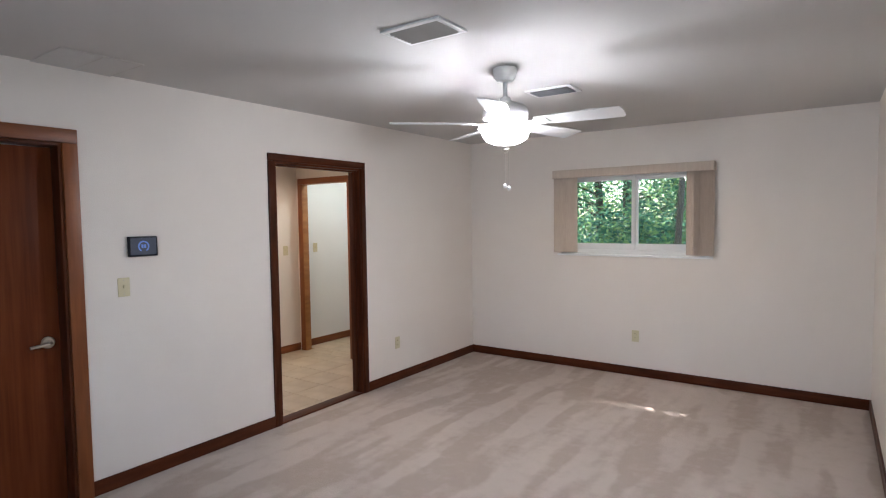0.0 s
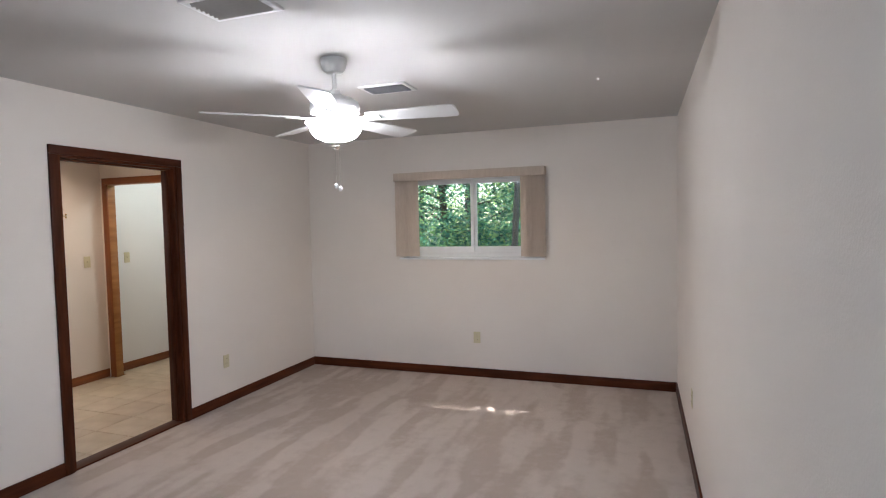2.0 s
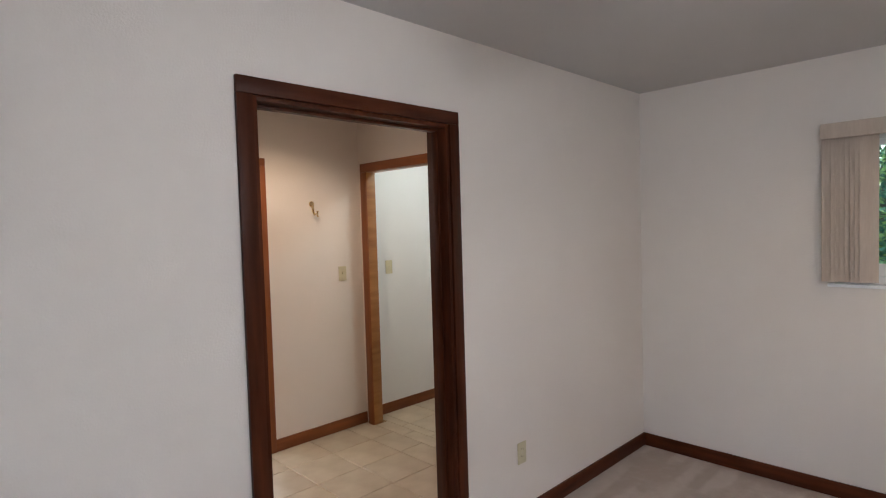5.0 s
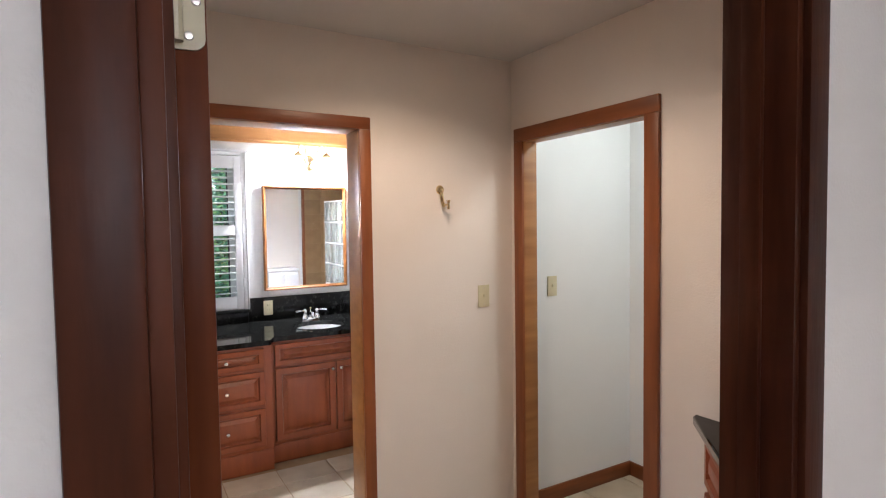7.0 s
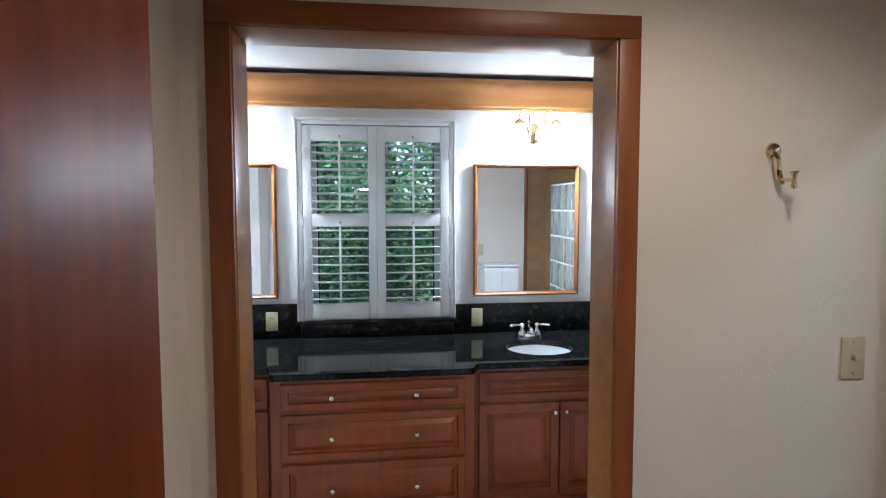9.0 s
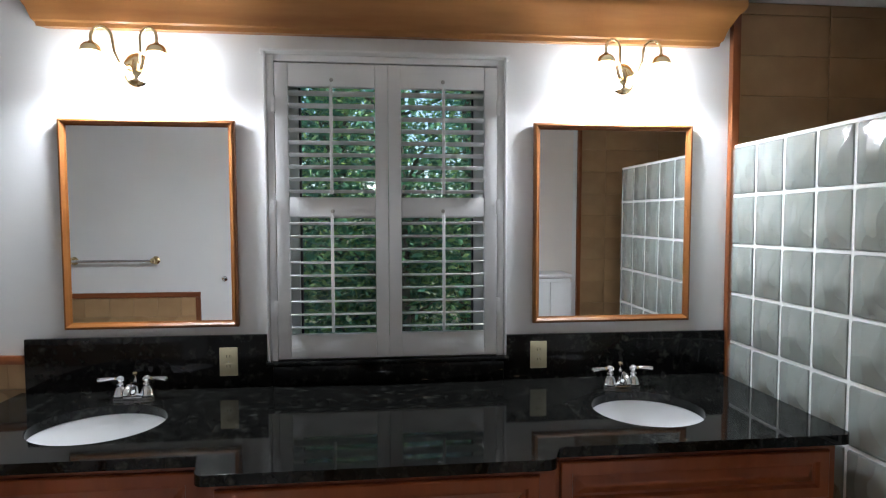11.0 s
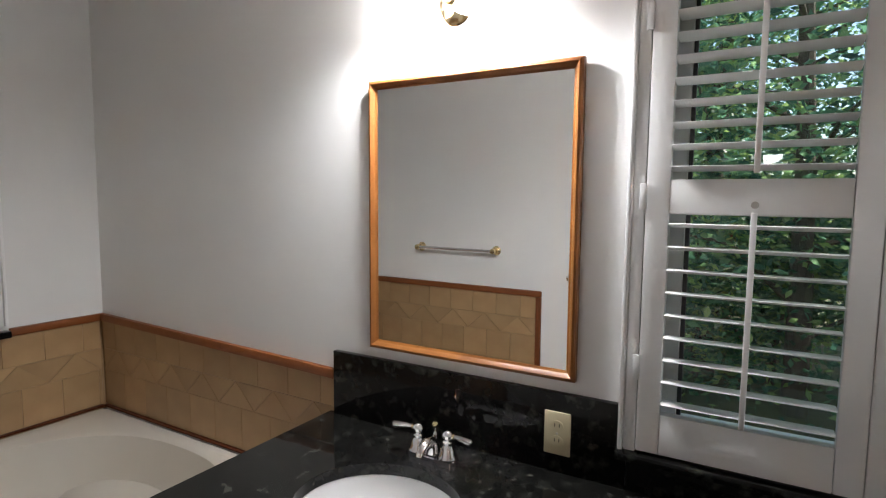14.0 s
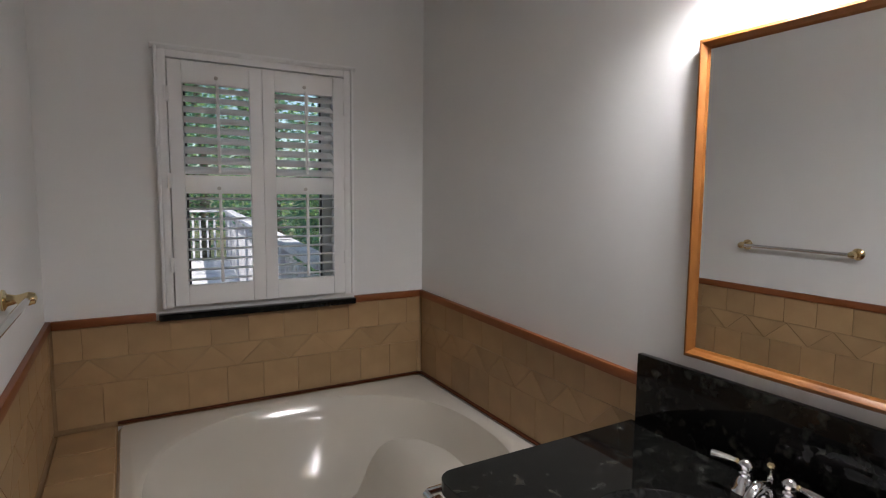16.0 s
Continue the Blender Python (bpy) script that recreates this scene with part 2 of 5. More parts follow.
cloud.inputs["Scale"].default_value, cloud.inputs["Detail"].default_value, cloud.inputs["Roughness"].default_value = 17, 9, 0.68
L_.new(tc.outputs["Object"], cloud.inputs["Vector"])
cmr = N_.new("ShaderNodeMapRange")
cmr.inputs[1].default_value, cmr.inputs[2].default_value = 0.57, 0.74
L_.new(cloud.outputs[0], cmr.inputs[0])
mxc = N_.new("ShaderNodeMix")
mxc.data_type = "RGBA"
mxc.inputs[7].default_value = (0.036, 0.038, 0.032, 1)
L_.new(cmr.outputs[0], mxc.inputs[0])
L_.new(mx.outputs[2], mxc.inputs[6])
L_.new(mxc.outputs[2], bs.inputs["Base Color"])

LEAF = material("green leaves", (0.06, 0.13, 0.03), 0.32)
nt = LEAF.node_tree
N_, L_ = nt.nodes, nt.links
gi = N_.new("ShaderNodeNewGeometry")
cr = N_.new("ShaderNodeValToRGB")
# random leaf tones; sunlit sparkle is put into the bright end
cr.color_ramp.elements[0].color, cr.color_ramp.elements[1].color = (0.055, 0.15, 0.112, 1), (0.42, 0.57, 0.20, 1)
cr.color_ramp.elements.new(0.55).color = (0.15, 0.33, 0.20, 1)
L_.new(gi.outputs["Random Per Island"], cr.inputs[0])
L_.new(cr.outputs[0], N_["Principled BSDF"].inputs["Base Color"])
tr = N_.new("ShaderNodeBsdfTranslucent")
L_.new(cr.outputs[0], tr.inputs[0])
ms = N_.new("ShaderNodeMixShader")
ms.inputs[0].default_value = 0.8
L_.new(N_["Principled BSDF"].outputs[0], ms.inputs[1])
L_.new(tr.outputs[0], ms.inputs[2])
L_.new(ms.outputs[0], N_["Material Output"].inputs[0])


# ---- builders ----
def box(bm, x0, x1, y0, y1, z0, z1, bevel=0.0, seg=2):
    c = ((x0 + x1) / 2, (y0 + y1) / 2, (z0 + z1) / 2)
    r = bmesh.ops.create_cube(bm, size=1.0, matrix=Matrix.LocRotScale(c, None, (abs(x1 - x0), abs(y1 - y0), abs(z1 - z0))))
    if bevel:
        es = list({e for v in r["verts"] for e in v.link_edges})
        bmesh.ops.bevel(bm, geom=es, offset=bevel, segments=seg, affect="EDGES", profile=0.6)
    return bm


def boxes(*specs, bevel=0.0):
    bm = bmesh.new()
    for s in specs:
        box(bm, *s, bevel=bevel)
    return bm


def lathe(bm, profile, centre=(0, 0, 0), seg=32, m=None, sx=1.0, sy=1.0):
    """Turn (radius, z) pairs round the z axis."""
    m = m or Matrix()
    rings = []
    for r, z in profile:
        ring = []
        n = seg if r > 1e-5 else 1
        for i in range(n):
            a = 2 * math.pi * i / seg
            ring.append(bm.verts.new(m @ Vector((centre[0] + r * sx * math.cos(a), centre[1] + r * sy * math.sin(a), centre[2] + z))))
        rings.append(ring)
    for a, b in zip(rings, rings[1:]):
        for i in range(seg):
            j = (i + 1) % seg
            vs = [a[i % len(a)], a[j % len(a)], b[j % len(b)], b[i % len(b)]]
            vs = [v for k, v in enumerate(vs) if v not in vs[:k]]
            if len(vs) > 2:
                bm.faces.new(vs)
    return bm


def tube(bm, pts, r, seg=10, cap=True):
    """A round bar along points; r is one radius or one for each point."""
    pts = [Vector(p) for p in pts]
    rs = r if isinstance(r, (list, tuple)) else [r] * len(pts)
    rings = []
    up = Vector((0.123, 0.456, 0.88))
    for i, p in enumerate(pts):
        d = (pts[min(i + 1, len(pts) - 1)] - pts[max(i - 1, 0)]).normalized()
        u = d.cross(up).normalized()
        v = d.cross(u)
        rings.append([bm.verts.new(p + rs[i] * (math.cos(2 * math.pi * k / seg) * u + math.sin(2 * math.pi * k / seg) * v)) for k in range(seg)])
    for a, b in zip(rings, rings[1:]):
        for k in range(seg):
            bm.faces.new((a[k], a[(k + 1) % seg], b[(k + 1) % seg], b[k]))
    if cap:
        bm.faces.new(rings[0])
        bm.faces.new(rings[-1][::-1])
    return bm


def prism(bm, poly, m, depth):
    """A flat outline (u, v) raised by depth along w, put in place by m."""
    a = [bm.verts.new(m @ Vector((u, v, 0))) for u, v in poly]
    b = [bm.verts.new(m @ Vector((u, v, depth))) for u, v in poly]
    n = len(poly)
    bm.faces.new(a[::-1])
    bm.faces.new(b)
    for i in range(n):
        bm.faces.new((a[i], a[(i + 1) % n], b[(i + 1) % n], b[i]))
    return bm


def arc(c, r, a0, a1, n=8):
    return [(c[0] + r * math.cos(radians(a0 + (a1 - a0) * i / n)), c[1] + r * math.sin(radians(a0 + (a1 - a0) * i / n))) for i in range(n + 1)]


def finish(name, bm, mat, smooth=True):
    bmesh.ops.recalc_face_normals(bm, faces=bm.faces[:])
    me = bpy.data.meshes.new(name)
    bm.to_mesh(me)
    bm.free()
    if smooth:
        me.shade_smooth()
        me.set_sharp_from_angle(angle=radians(32))
    me.materials.append(mat)
    return me


def part(name, bm, mat, parent, label="", at=None, smooth=True):
    ob = new(name, finish(name, bm, mat, smooth))
    ob.parent = parent
    if at is not None:
        ob.matrix_basis = at
    return tagged(ob, label)


def solid(name, bm, mat, label, category="", group="", kind="", at=None, smooth=True):
    ob = new(name, finish(name, bm, mat, smooth))
    if at is not None:
        ob.matrix_basis = at
    return tagged(ob, label, category, group, kind)


def thing(name, at, label, category, group="", kind=""):
    ob = new(name)
    ob.empty_display_size = 0.05
    ob.matrix_basis = at
    return tagged(ob, label, category, group, kind)


def wall(name, axis, p0, p1, a0, a1, z0, z1, openings, mat, label):
    """A wall between p0 and p1 on its axis, from a0 to a1 along it, with openings (b0, b1, low, high) through it."""
    bm = bmesh.new()
    def block(b0, b1, low, high):
        if b1 - b0 < 1e-4 or high - low < 1e-4:
            return
        box(bm, p0, p1, b0, b1, low, high) if axis == "x" else box(bm, b0, b1, p0, p1, low, high)
    at = a0
    for b0, b1, low, high in sorted(openings):
        block(at, b0, z0, z1)
        block(b0, b1, z0, low)
        block(b0, b1, high, z1)
        at = b1
    block(at, a1, z0, z1)
    return solid(name, bm, mat, label, "wall", kind="structure", smooth=False)

# ---- the plan ----
CEILING = 2.46
BX0, BX1, BY0, BY1 = -2.685, 1.09, -1.00, 5.68      # bedroom
HX0, HX1, HY0, HY1 = -4.56, -2.80, 2.76, 4.645     # hall
TX, TY0, TX1 = -6.67, 0.42, -4.69                  # bath: west wall, south wall, east wall
SHY = 4.71                                         # line of the glass block wall

wall("wall_bedroom_west", "x", HX1, BX0, BY0 - 0.12, BY1 + 0.15, 0, CEILING, [(0.60, 1.435, 0, 2.04), (2.855, 3.79, 0, 2.05)], WALL, "off-white painted bedroom wall with two doorways")
wall("wall_bedroom_north", "y", BY1, BY1 + 0.15, BX0, BX1 + 0.12, 0, CEILING, [(-1.56, -0.115, 1.20, 2.03)], WALL, "off-white painted bedroom wall with a window")
wall("wall_bedroom_east", "x", BX1, BX1 + 0.12, BY0 - 0.12, BY1, 0, CEILING, [], WALL, "off-white painted plain bedroom wall")
wall("wall_bedroom_south", "y", BY0 - 0.12, BY0, BX0, BX1, 0, CEILING, [(-0.35, 0.95, 0.9, 2.05)], WALL, "off-white painted bedroom wall behind the start")
wall("wall_hall_north", "y", HY1, HY1 + 0.075, HX0 - 0.04, HX1, 0, CEILING, [(-4.465, -3.672, 0, 2.044)], WALL, "off-white painted hall wall with a closet doorway")
wall("wall_hall_south", "y", HY0 - 0.12, HY0, TX1, HX1, 0, CEILING, [], WALL, "off-white painted plain hall wall")
wall("wall_hall_west", "x", TX1, HX0, HY0, HY1, 0, CEILING, [(2.860, 3.795, 0, 2.058)], WALL, "off-white painted hall wall with the bathroom doorway")
wall("wall_closet_west", "x", -4.69, -4.60, HY1, 5.83, 0, CEILING, [], BATHWALL, "white painted closet wall")
wall("wall_closet_north", "y", 5.60, 5.83, -4.60, HX1, 0, CEILING, [], BATHWALL, "white painted closet end wall")
wall("wall_closet_east", "x", -3.05, -2.95, HY1 + 0.075, 5.60, 0, CEILING, [], BATHWALL, "white painted closet side wall")
wall("wall_bath_west", "x", TX - 0.15, TX, TY0 - 0.15, 5.90, 0, CEILING, [(2.80, 3.61, 1.0, 2.13)], BATHWALL, "white painted bathroom wall with a shuttered window")
wall("wall_bath_south", "y", TY0 - 0.15, TY0, TX, -4.98, 0, CEILING, [(-6.22, -5.56, 1.08, 2.03)], BATHWALL, "white painted wall over the tub with a shuttered window")
wall("wall_bath_nook", "x", -5.10, -4.98, TY0, 2.20, 0, CEILING, [], BATHWALL, "white painted side wall of the tub nook")
wall("wall_bath_return", "y", 2.08, 2.20, -4.98, TX1 + 0.0, 0, CEILING, [], BATHWALL, "white painted short return wall")
wall("wall_bath_east", "x", TX1, TX1 + 0.10, 2.08, HY0 - 0.12, 0, CEILING, [], BATHWALL, "white painted bathroom wall beside the doorway")
wall("wall_shower_north", "y", 5.75, 5.90, TX, -4.69, 0, CEILING, [], BATHWALL, "shower end wall")

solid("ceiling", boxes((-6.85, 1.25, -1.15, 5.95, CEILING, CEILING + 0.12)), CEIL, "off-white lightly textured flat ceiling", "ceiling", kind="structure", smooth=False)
# unseen roof, its eave depths set to cut sunlight at the windows
solid("roof", boxes((-7.5, -2.9, -0.15, 6.52, CEILING + 0.13, CEILING + 0.30), (-2.9, 2.0, -1.9, 6.52, CEILING + 0.13, CEILING + 0.30)), SIDING, "unseen low roof slab, eaves sized to cut the sun", "roof", kind="structure", smooth=False)
solid("floor_carpet", boxes((BX0, BX1, BY0, BY1, -0.1, 0.0)), CARPET, "grey-beige cut pile carpet with vacuum strokes", "carpet", kind="structure", smooth=False)
solid("floor_slab", boxes((TX, BX0, 0.3, 5.9, -0.1, -0.006)), GROUT, "tan grout bed under the floor tiles", "floor", kind="structure", smooth=False)


# daylight through the bedroom's second window, behind where the walk starts
area_lamp("window_daylight", (0.3, BY0 - 0.02, 1.48), (-0.4, 2.0, 0.2), 1.25, 1.1, 5.0, (0.62, 0.80, 1.0))

# ---- doorways ----
def casing(name, axis, face, out, b0, b1, top, mat, math_, label, w=0.078, d=0.018):
    """Flat casing round a doorway on one face of a wall: two legs and a head with eased edges."""
    root = thing(name, Matrix(), label, "door casing", kind="structure")
    f0, f1 = (face, face + out * d)
    lo, hi = min(f0, f1), max(f0, f1)
    def piece(nm, u0, u1, z0, z1, m):
        bm = bmesh.new()
        box(bm, lo, hi, u0, u1, z0, z1, bevel=0.004) if axis == "x" else box(bm, u0, u1, lo, hi, z0, z1, bevel=0.004)
        part(nm, bm, m, root)
    piece("leg", b0 - w, b0, 0, top, mat)
    piece("leg", b1, b1 + w, 0, top, mat)
    piece("head", b0 - w, b1 + w, top, top + w, math_)
    return root


def jamb(name, axis, p0, p1, b0, b1, top, mat, label, stop=None):
    """The lining of a doorway, 2 cm thick, with a door stop."""
    root = thing(name, Matrix(), label, "door jamb", kind="structure")
    def piece(nm, q0, q1, u0, u1, z0, z1):
        bm = bmesh.new()
        box(bm, q0, q1, u0, u1, z0, z1, bevel=0.002) if axis == "x" else box(bm, u0, u1, q0, q1, z0, z1, bevel=0.002)
        part(nm, bm, mat, root)
    t = 0.018
    p0, p1 = p0 - 0.007, p1 + 0.007
    piece("side", p0, p1, b0, b0 + t, 0, top)
    piece("side", p0, p1, b1 - t, b1, 0, top)
    piece("top", p0, p1, b0 + t, b1 - t, top - t, top)
    if stop is not None:
        s0, s1 = stop
        piece("stop", s0, s1, b0 + t, b0 + t + 0.012, 0, top - t)
        piece("stop", s0, s1, b1 - t - 0.012, b1 - t, 0, top - t)
        piece("stop", s0, s1, b0 + t + 0.012, b1 - t - 0.012, top - t - 0.012, top - t)
    return root


casing("door_casing", "x", BX0, 1, 2.855, 3.79, 2.05, DARK, DARKH, "stained casing round the bedroom side doorway, shade in its dark brown", w=0.058)
casing("door_casing", "x", HX1, -1, 2.855, 3.79, 2.05, RED, REDH, "red-brown stained casing on the hall side", w=0.058, d=0.012)
jamb("door_jamb", "x", HX1 + 0.001, BX0 - 0.001, 2.855, 3.79, 2.05, DARK, "dark brown door jamb with stop", (-2.765, -2.730))
casing("door_casing", "x", BX0, 1, 0.60, 1.435, 2.04, RED, REDH, "red-brown stained casing round the closed bedroom door")
jamb("door_jamb", "x", HX1 + 0.001, BX0 - 0.001, 0.60, 1.435, 2.04, DARK, "dark brown door jamb")
casing("door_casing", "x", HX0, 1, 2.875, 3.780, 2.043, RED, REDH, "red-brown stained casing round the bathroom doorway", w=0.055)
casing("door_casing", "x", TX1, -1, 2.875, 3.780, 2.043, RED, REDH, "red-brown stained casing on the bathroom side", w=0.055)
jamb("door_jamb", "x", TX1 + 0.001, HX0 - 0.001, 2.860, 3.795, 2.058, HONEY, "honey-brown jamb of the bathroom doorway")
casing("door_casing", "y", HY1, -1, -4.450, -3.687, 2.030, RED, REDH, "red-brown stained casing round the closet doorway", w=0.068)
jamb("door_jamb", "y", HY1 + 0.001, HY1 + 0.070, -4.465, -3.672, 2.044, HONEY, "honey-brown jamb of the closet doorway")
solid("threshold", boxes((HX1, BX0, 2.874, 3.771, -0.02, 0.012), bevel=0.004), DARKH, "dark brown wooden threshold strip under the doorway", "threshold", kind="structure")


def lever(parent, m):
    """A nickel rose with a curved lever, in the door's frame (y out of the door, x along the lever)."""
    bm = bmesh.new()
    lathe(bm, [(0, 0), (0.034, 0), (0.034, 0.006), (0.028, 0.012), (0, 0.012)], m=m @ Matrix.Rotation(radians(-90), 4, "X"))
    part("rose", bm, NICKEL, parent, "satin nickel rose")
    bm = bmesh.new()
    tube(bm, [m @ Vector(p) for p in ((0, 0.01, 0), (0, 0.045, 0), (0.012, 0.055, 0), (0.05, 0.056, -0.004), (0.10, 0.052, -0.008))], [0.011, 0.010, 0.011, 0.010, 0.008])
    part("lever", bm, NICKEL, parent, "satin nickel lever")


d = thing("bedroom_door", pose(-2.79, 0.62, 0), "closed dark mahogany flush door with a nickel lever", "door")
part("leaf", boxes((-0.02, 0.016, 0.0, 0.796, 0.008, 2.018), bevel=0.002), DOORWOOD, d)
lever(d, pose(0.016, 0.735, 0.93, 0, 0, -90))

d = thing("hall_door", pose(-2.832, 2.925, 0, 0, 0, -3.4), "open dark mahogany flush door standing into the hall", "door")
part("leaf", boxes((-0.972, 0.0, -0.036, 0.0, 0.012, 2.026), bevel=0.002), DOORWOOD, d)
for z in (0.25, 1.05, 1.842):
    bm = bmesh.new()
    tube(bm, [(0.012, -0.03, z - 0.045), (0.012, -0.03, z + 0.045)], 0.007)
    part("hinge_barrel", bm, IVORY, d, "paint-covered cream hinge barrel")
for z in (0.25, 1.842):
    bm = bmesh.new()
    prism(bm, [(-0.035, -0.05)] + arc((-0.014, -0.038), 0.012, -90, 0, 4) + arc((-0.014, 0.038), 0.012, 0, 90, 4) + [(-0.035, 0.05)], Matrix(((0, 0, 1, 0.0005), (1, 0, 0, 0), (0, 1, 0, z), (0, 0, 0, 1))), 0.003)
    hp = part("hinge_plate", bm, IVORY, d, "cream painted hinge plate with three screws")
    for dz, u in ((0.036, -0.012), (0.0, -0.010), (-0.036, -0.018)):
        bm = bmesh.new()
        lathe(bm, [(0, 0.0050), (0.004, 0.0045), (0.005, 0.0030)], m=Matrix.Translation((0.0005, u, z + dz)) @ Matrix.Rotation(radians(90), 4, "Y"), seg=12)
        part("screw", bm, NICKEL, hp, "steel screw")


# ---- baseboards ----
def baseboard(name, axis, face, out, a0, a1, mat, h=0.088, d=0.013, label="stained bedroom baseboard, shade in its dark brown"):
    bm = bmesh.new()
    lo, hi = sorted((face, face + out * d))
    box(bm, lo, hi, a0, a1, 0, h, bevel=0.003) if axis == "x" else box(bm, a0, a1, lo, hi, 0, h, bevel=0.003)
    solid(name, bm, mat, label, "baseboard", kind="structure")


baseboard("baseboard", "x", BX0, 1, 1.513, 2.797, DARKH)
baseboard("baseboard", "x", BX0, 1, 3.848, BY1, DARKH)
baseboard("baseboard", "x", BX0, 1, BY0, 0.522, DARKH)
baseboard("baseboard", "y", BY1, -1, BX0 + 0.013, BX1, DARKH)
baseboard("baseboard", "x", BX1, -1, BY0, BY1 - 0.013, DARKH)
baseboard("baseboard", "y", BY0, 1, BX0 + 0.013, BX1 - 0.013, DARKH)
baseboard("baseboard", "x", HX0, 1, 3.833, HY1, REDH, label="red-brown stained hall baseboard")
baseboard("baseboard", "y", HY1, -1, -3.618, -3.47, REDH, label="red-brown stained hall baseboard")
baseboard("baseboard", "y", HY0, 1, HX0, HX1, REDH, label="red-brown stained hall baseboard")
baseboard("baseboard", "x", -4.60, 1, HY1 + 0.12, 5.60, REDH, label="red-brown stained closet baseboard")
baseboard("baseboard", "y", 5.60, -1, -4.587, -3.05, REDH, label="red-brown stained closet baseboard")


# ---- bedroom window with vertical blind ----
w = thing("window_bedroom", pose(-0.8375, BY1, 1.615), "white sliding window with two panes in the bedroom wall", "window", kind="structure")
HW, HH = 0.7225, 0.415
part("window_frame", boxes((-HW, HW, 0.06, 0.13, -HH, -HH + 0.05), (-HW, HW, 0.06, 0.13, HH - 0.04, HH), (-HW, -HW + 0.045, 0.06, 0.13, -HH + 0.05, HH - 0.04), (HW - 0.045, HW, 0.06, 0.13, -HH + 0.05, HH - 0.04), bevel=0.004), VINYL, w)
for i, (a, b, y) in enumerate(((-HW + 0.045, 0.03, 0.075), (0.02, HW - 0.045, 0.10))):
    s = part("sash", boxes((a, b, y, y + 0.025, -HH + 0.05, -HH + 0.115), (a, b, y, y + 0.025, HH - 0.075, HH - 0.04), (a, a + 0.035, y, y + 0.025, -HH + 0.115, HH - 0.075), (b - 0.035, b, y, y + 0.025, -HH + 0.115, HH - 0.075), bevel=0.003), VINYL, w)
    p = part("pane", boxes((a + 0.035, b - 0.035, y + 0.010, y + 0.015, -HH + 0.115, HH - 0.075)), GLASS, s)
    p.visible_shadow = False
part("window_sill", boxes((-HW - 0.035, HW + 0.035, -0.022, 0.06, -HH - 0.012, -HH + 0.006), bevel=0.004), WHITEPAINT, w, "white painted stool board")
v = thing("vertical_blind", pose(-0.8375, BY1, 0), "beige vertical fabric blind drawn open to both sides", "blind")
part("valance", boxes((-0.775, 0.775, -0.105, -0.085, 1.995, 2.078), (-0.775, -0.76, -0.085, -0.001, 1.995, 2.078), (0.76, 0.775, -0.085, -0.001, 1.995, 2.078), bevel=0.004), FABRIC, v, "beige fabric covered valance")
part("headrail", boxes((-0.74, 0.74, -0.07, -0.02, 2.035, 2.07), bevel=0.003), WHITEPAINT, v, "white headrail")
random.seed(4)
for side in (-1, 1):
    for i in range(9):
        x = side * (0.735 - 0.021 * i)
        a = radians(28 + random.uniform(-6, 6)) * -side
        bm = bmesh.new()
        prism(bm, [(-0.044, -0.001), (-0.02, 0.004), (0, 0.0055), (0.02, 0.004), (0.044, -0.001), (0.044, 0.0), (0.02, 0.005), (0, 0.0065), (-0.02, 0.005), (-0.044, 0.0)], Matrix.Translation((x, -0.05, 1.222)) @ Matrix.Rotation(a, 4, "Z"), 0.81)
        part("vane", bm, FABRIC, v, "beige fabric vane" if i == 0 else "")


# ---- wall plates ----
def plate(name, at, label, kind_, mat=None):
    """An ivory plate 70 x 114 mm with either a toggle or a duplex outlet. x along the wall, -y out of it."""
    root = thing(name, at, label, "light switch" if kind_ == "switch" else "power outlet")
    bm = bmesh.new()
    box(bm, -0.035, 0.035, -0.006, -0.001, -0.057, 0.057, bevel=0.003)
    part("cover_plate", bm, mat or IVORY, root)
    if kind_ == "switch":
        bm = bmesh.new()
        box(bm, -0.005, 0.005, -0.017, -0.005, -0.004, 0.012, bevel=0.002)
        part("toggle", bm, mat or IVORY, root)
    else:
        for z in (-0.02, 0.02):
            bm = bmesh.new()
            prism(bm, [(x * 0.017, y * 0.0145) for x, y in arc((0, 0), 1, 0, 330, 11)], Matrix.Translation((0, -0.0055, z)) @ Matrix.Rotation(radians(90), 4, "X"), 0.002)
            r = part("receptacle", bm, mat or IVORY, root)
            for x in (-0.006, 0.006):
                part("slot", boxes((x - 0.001, x + 0.001, -0.0082, -0.0074, z - 0.002, z + 0.007)), DARKHOLE, r)
    for z in ((-0.042, 0.042) if kind_ == "switch" else (0,)):
        bm = bmesh.new()
        lathe(bm, [(0, 0.0015), (0.003, 0.001), (0.0035, 0)], m=Matrix.Translation((0, -0.006, z)) @ Matrix.Rotation(radians(90), 4, "X"), seg=10)
        part("screw", bm, NICKEL, root)
    return root


def on_wall(x, y, z, facing):
    """Plate pose: facing is the way out of the wall in degrees about z (0: -y, 90: +x, 180: +y, -90: -x)."""
    return pose(x, y, z, 0, 0, facing)


plate("light_switch", on_wall(BX0, 1.731, 1.206, 90), "ivory toggle switch on the bedroom wall below the thermostat", "switch")
plate("power_outlet", on_wall(BX0, 4.276, 0.378, 90), "ivory duplex outlet low on the bedroom wall by the doorway", "outlet")
plate("power_outlet", on_wall(-0.775, BY1, 0.40, 0), "ivory duplex outlet low under the bedroom window", "outlet")
plate("power_outlet", on_wall(BX1, 4.15, 0.42, -90), "ivory duplex outlet low on the plain bedroom wall", "outlet")
plate("light_switch", on_wall(HX0, 4.455, 1.236, 90), "ivory toggle switch on the hall wall", "switch")
plate("light_switch", on_wall(-4.60, 4.955, 1.25, 90), "ivory toggle switch just inside the closet", "switch")
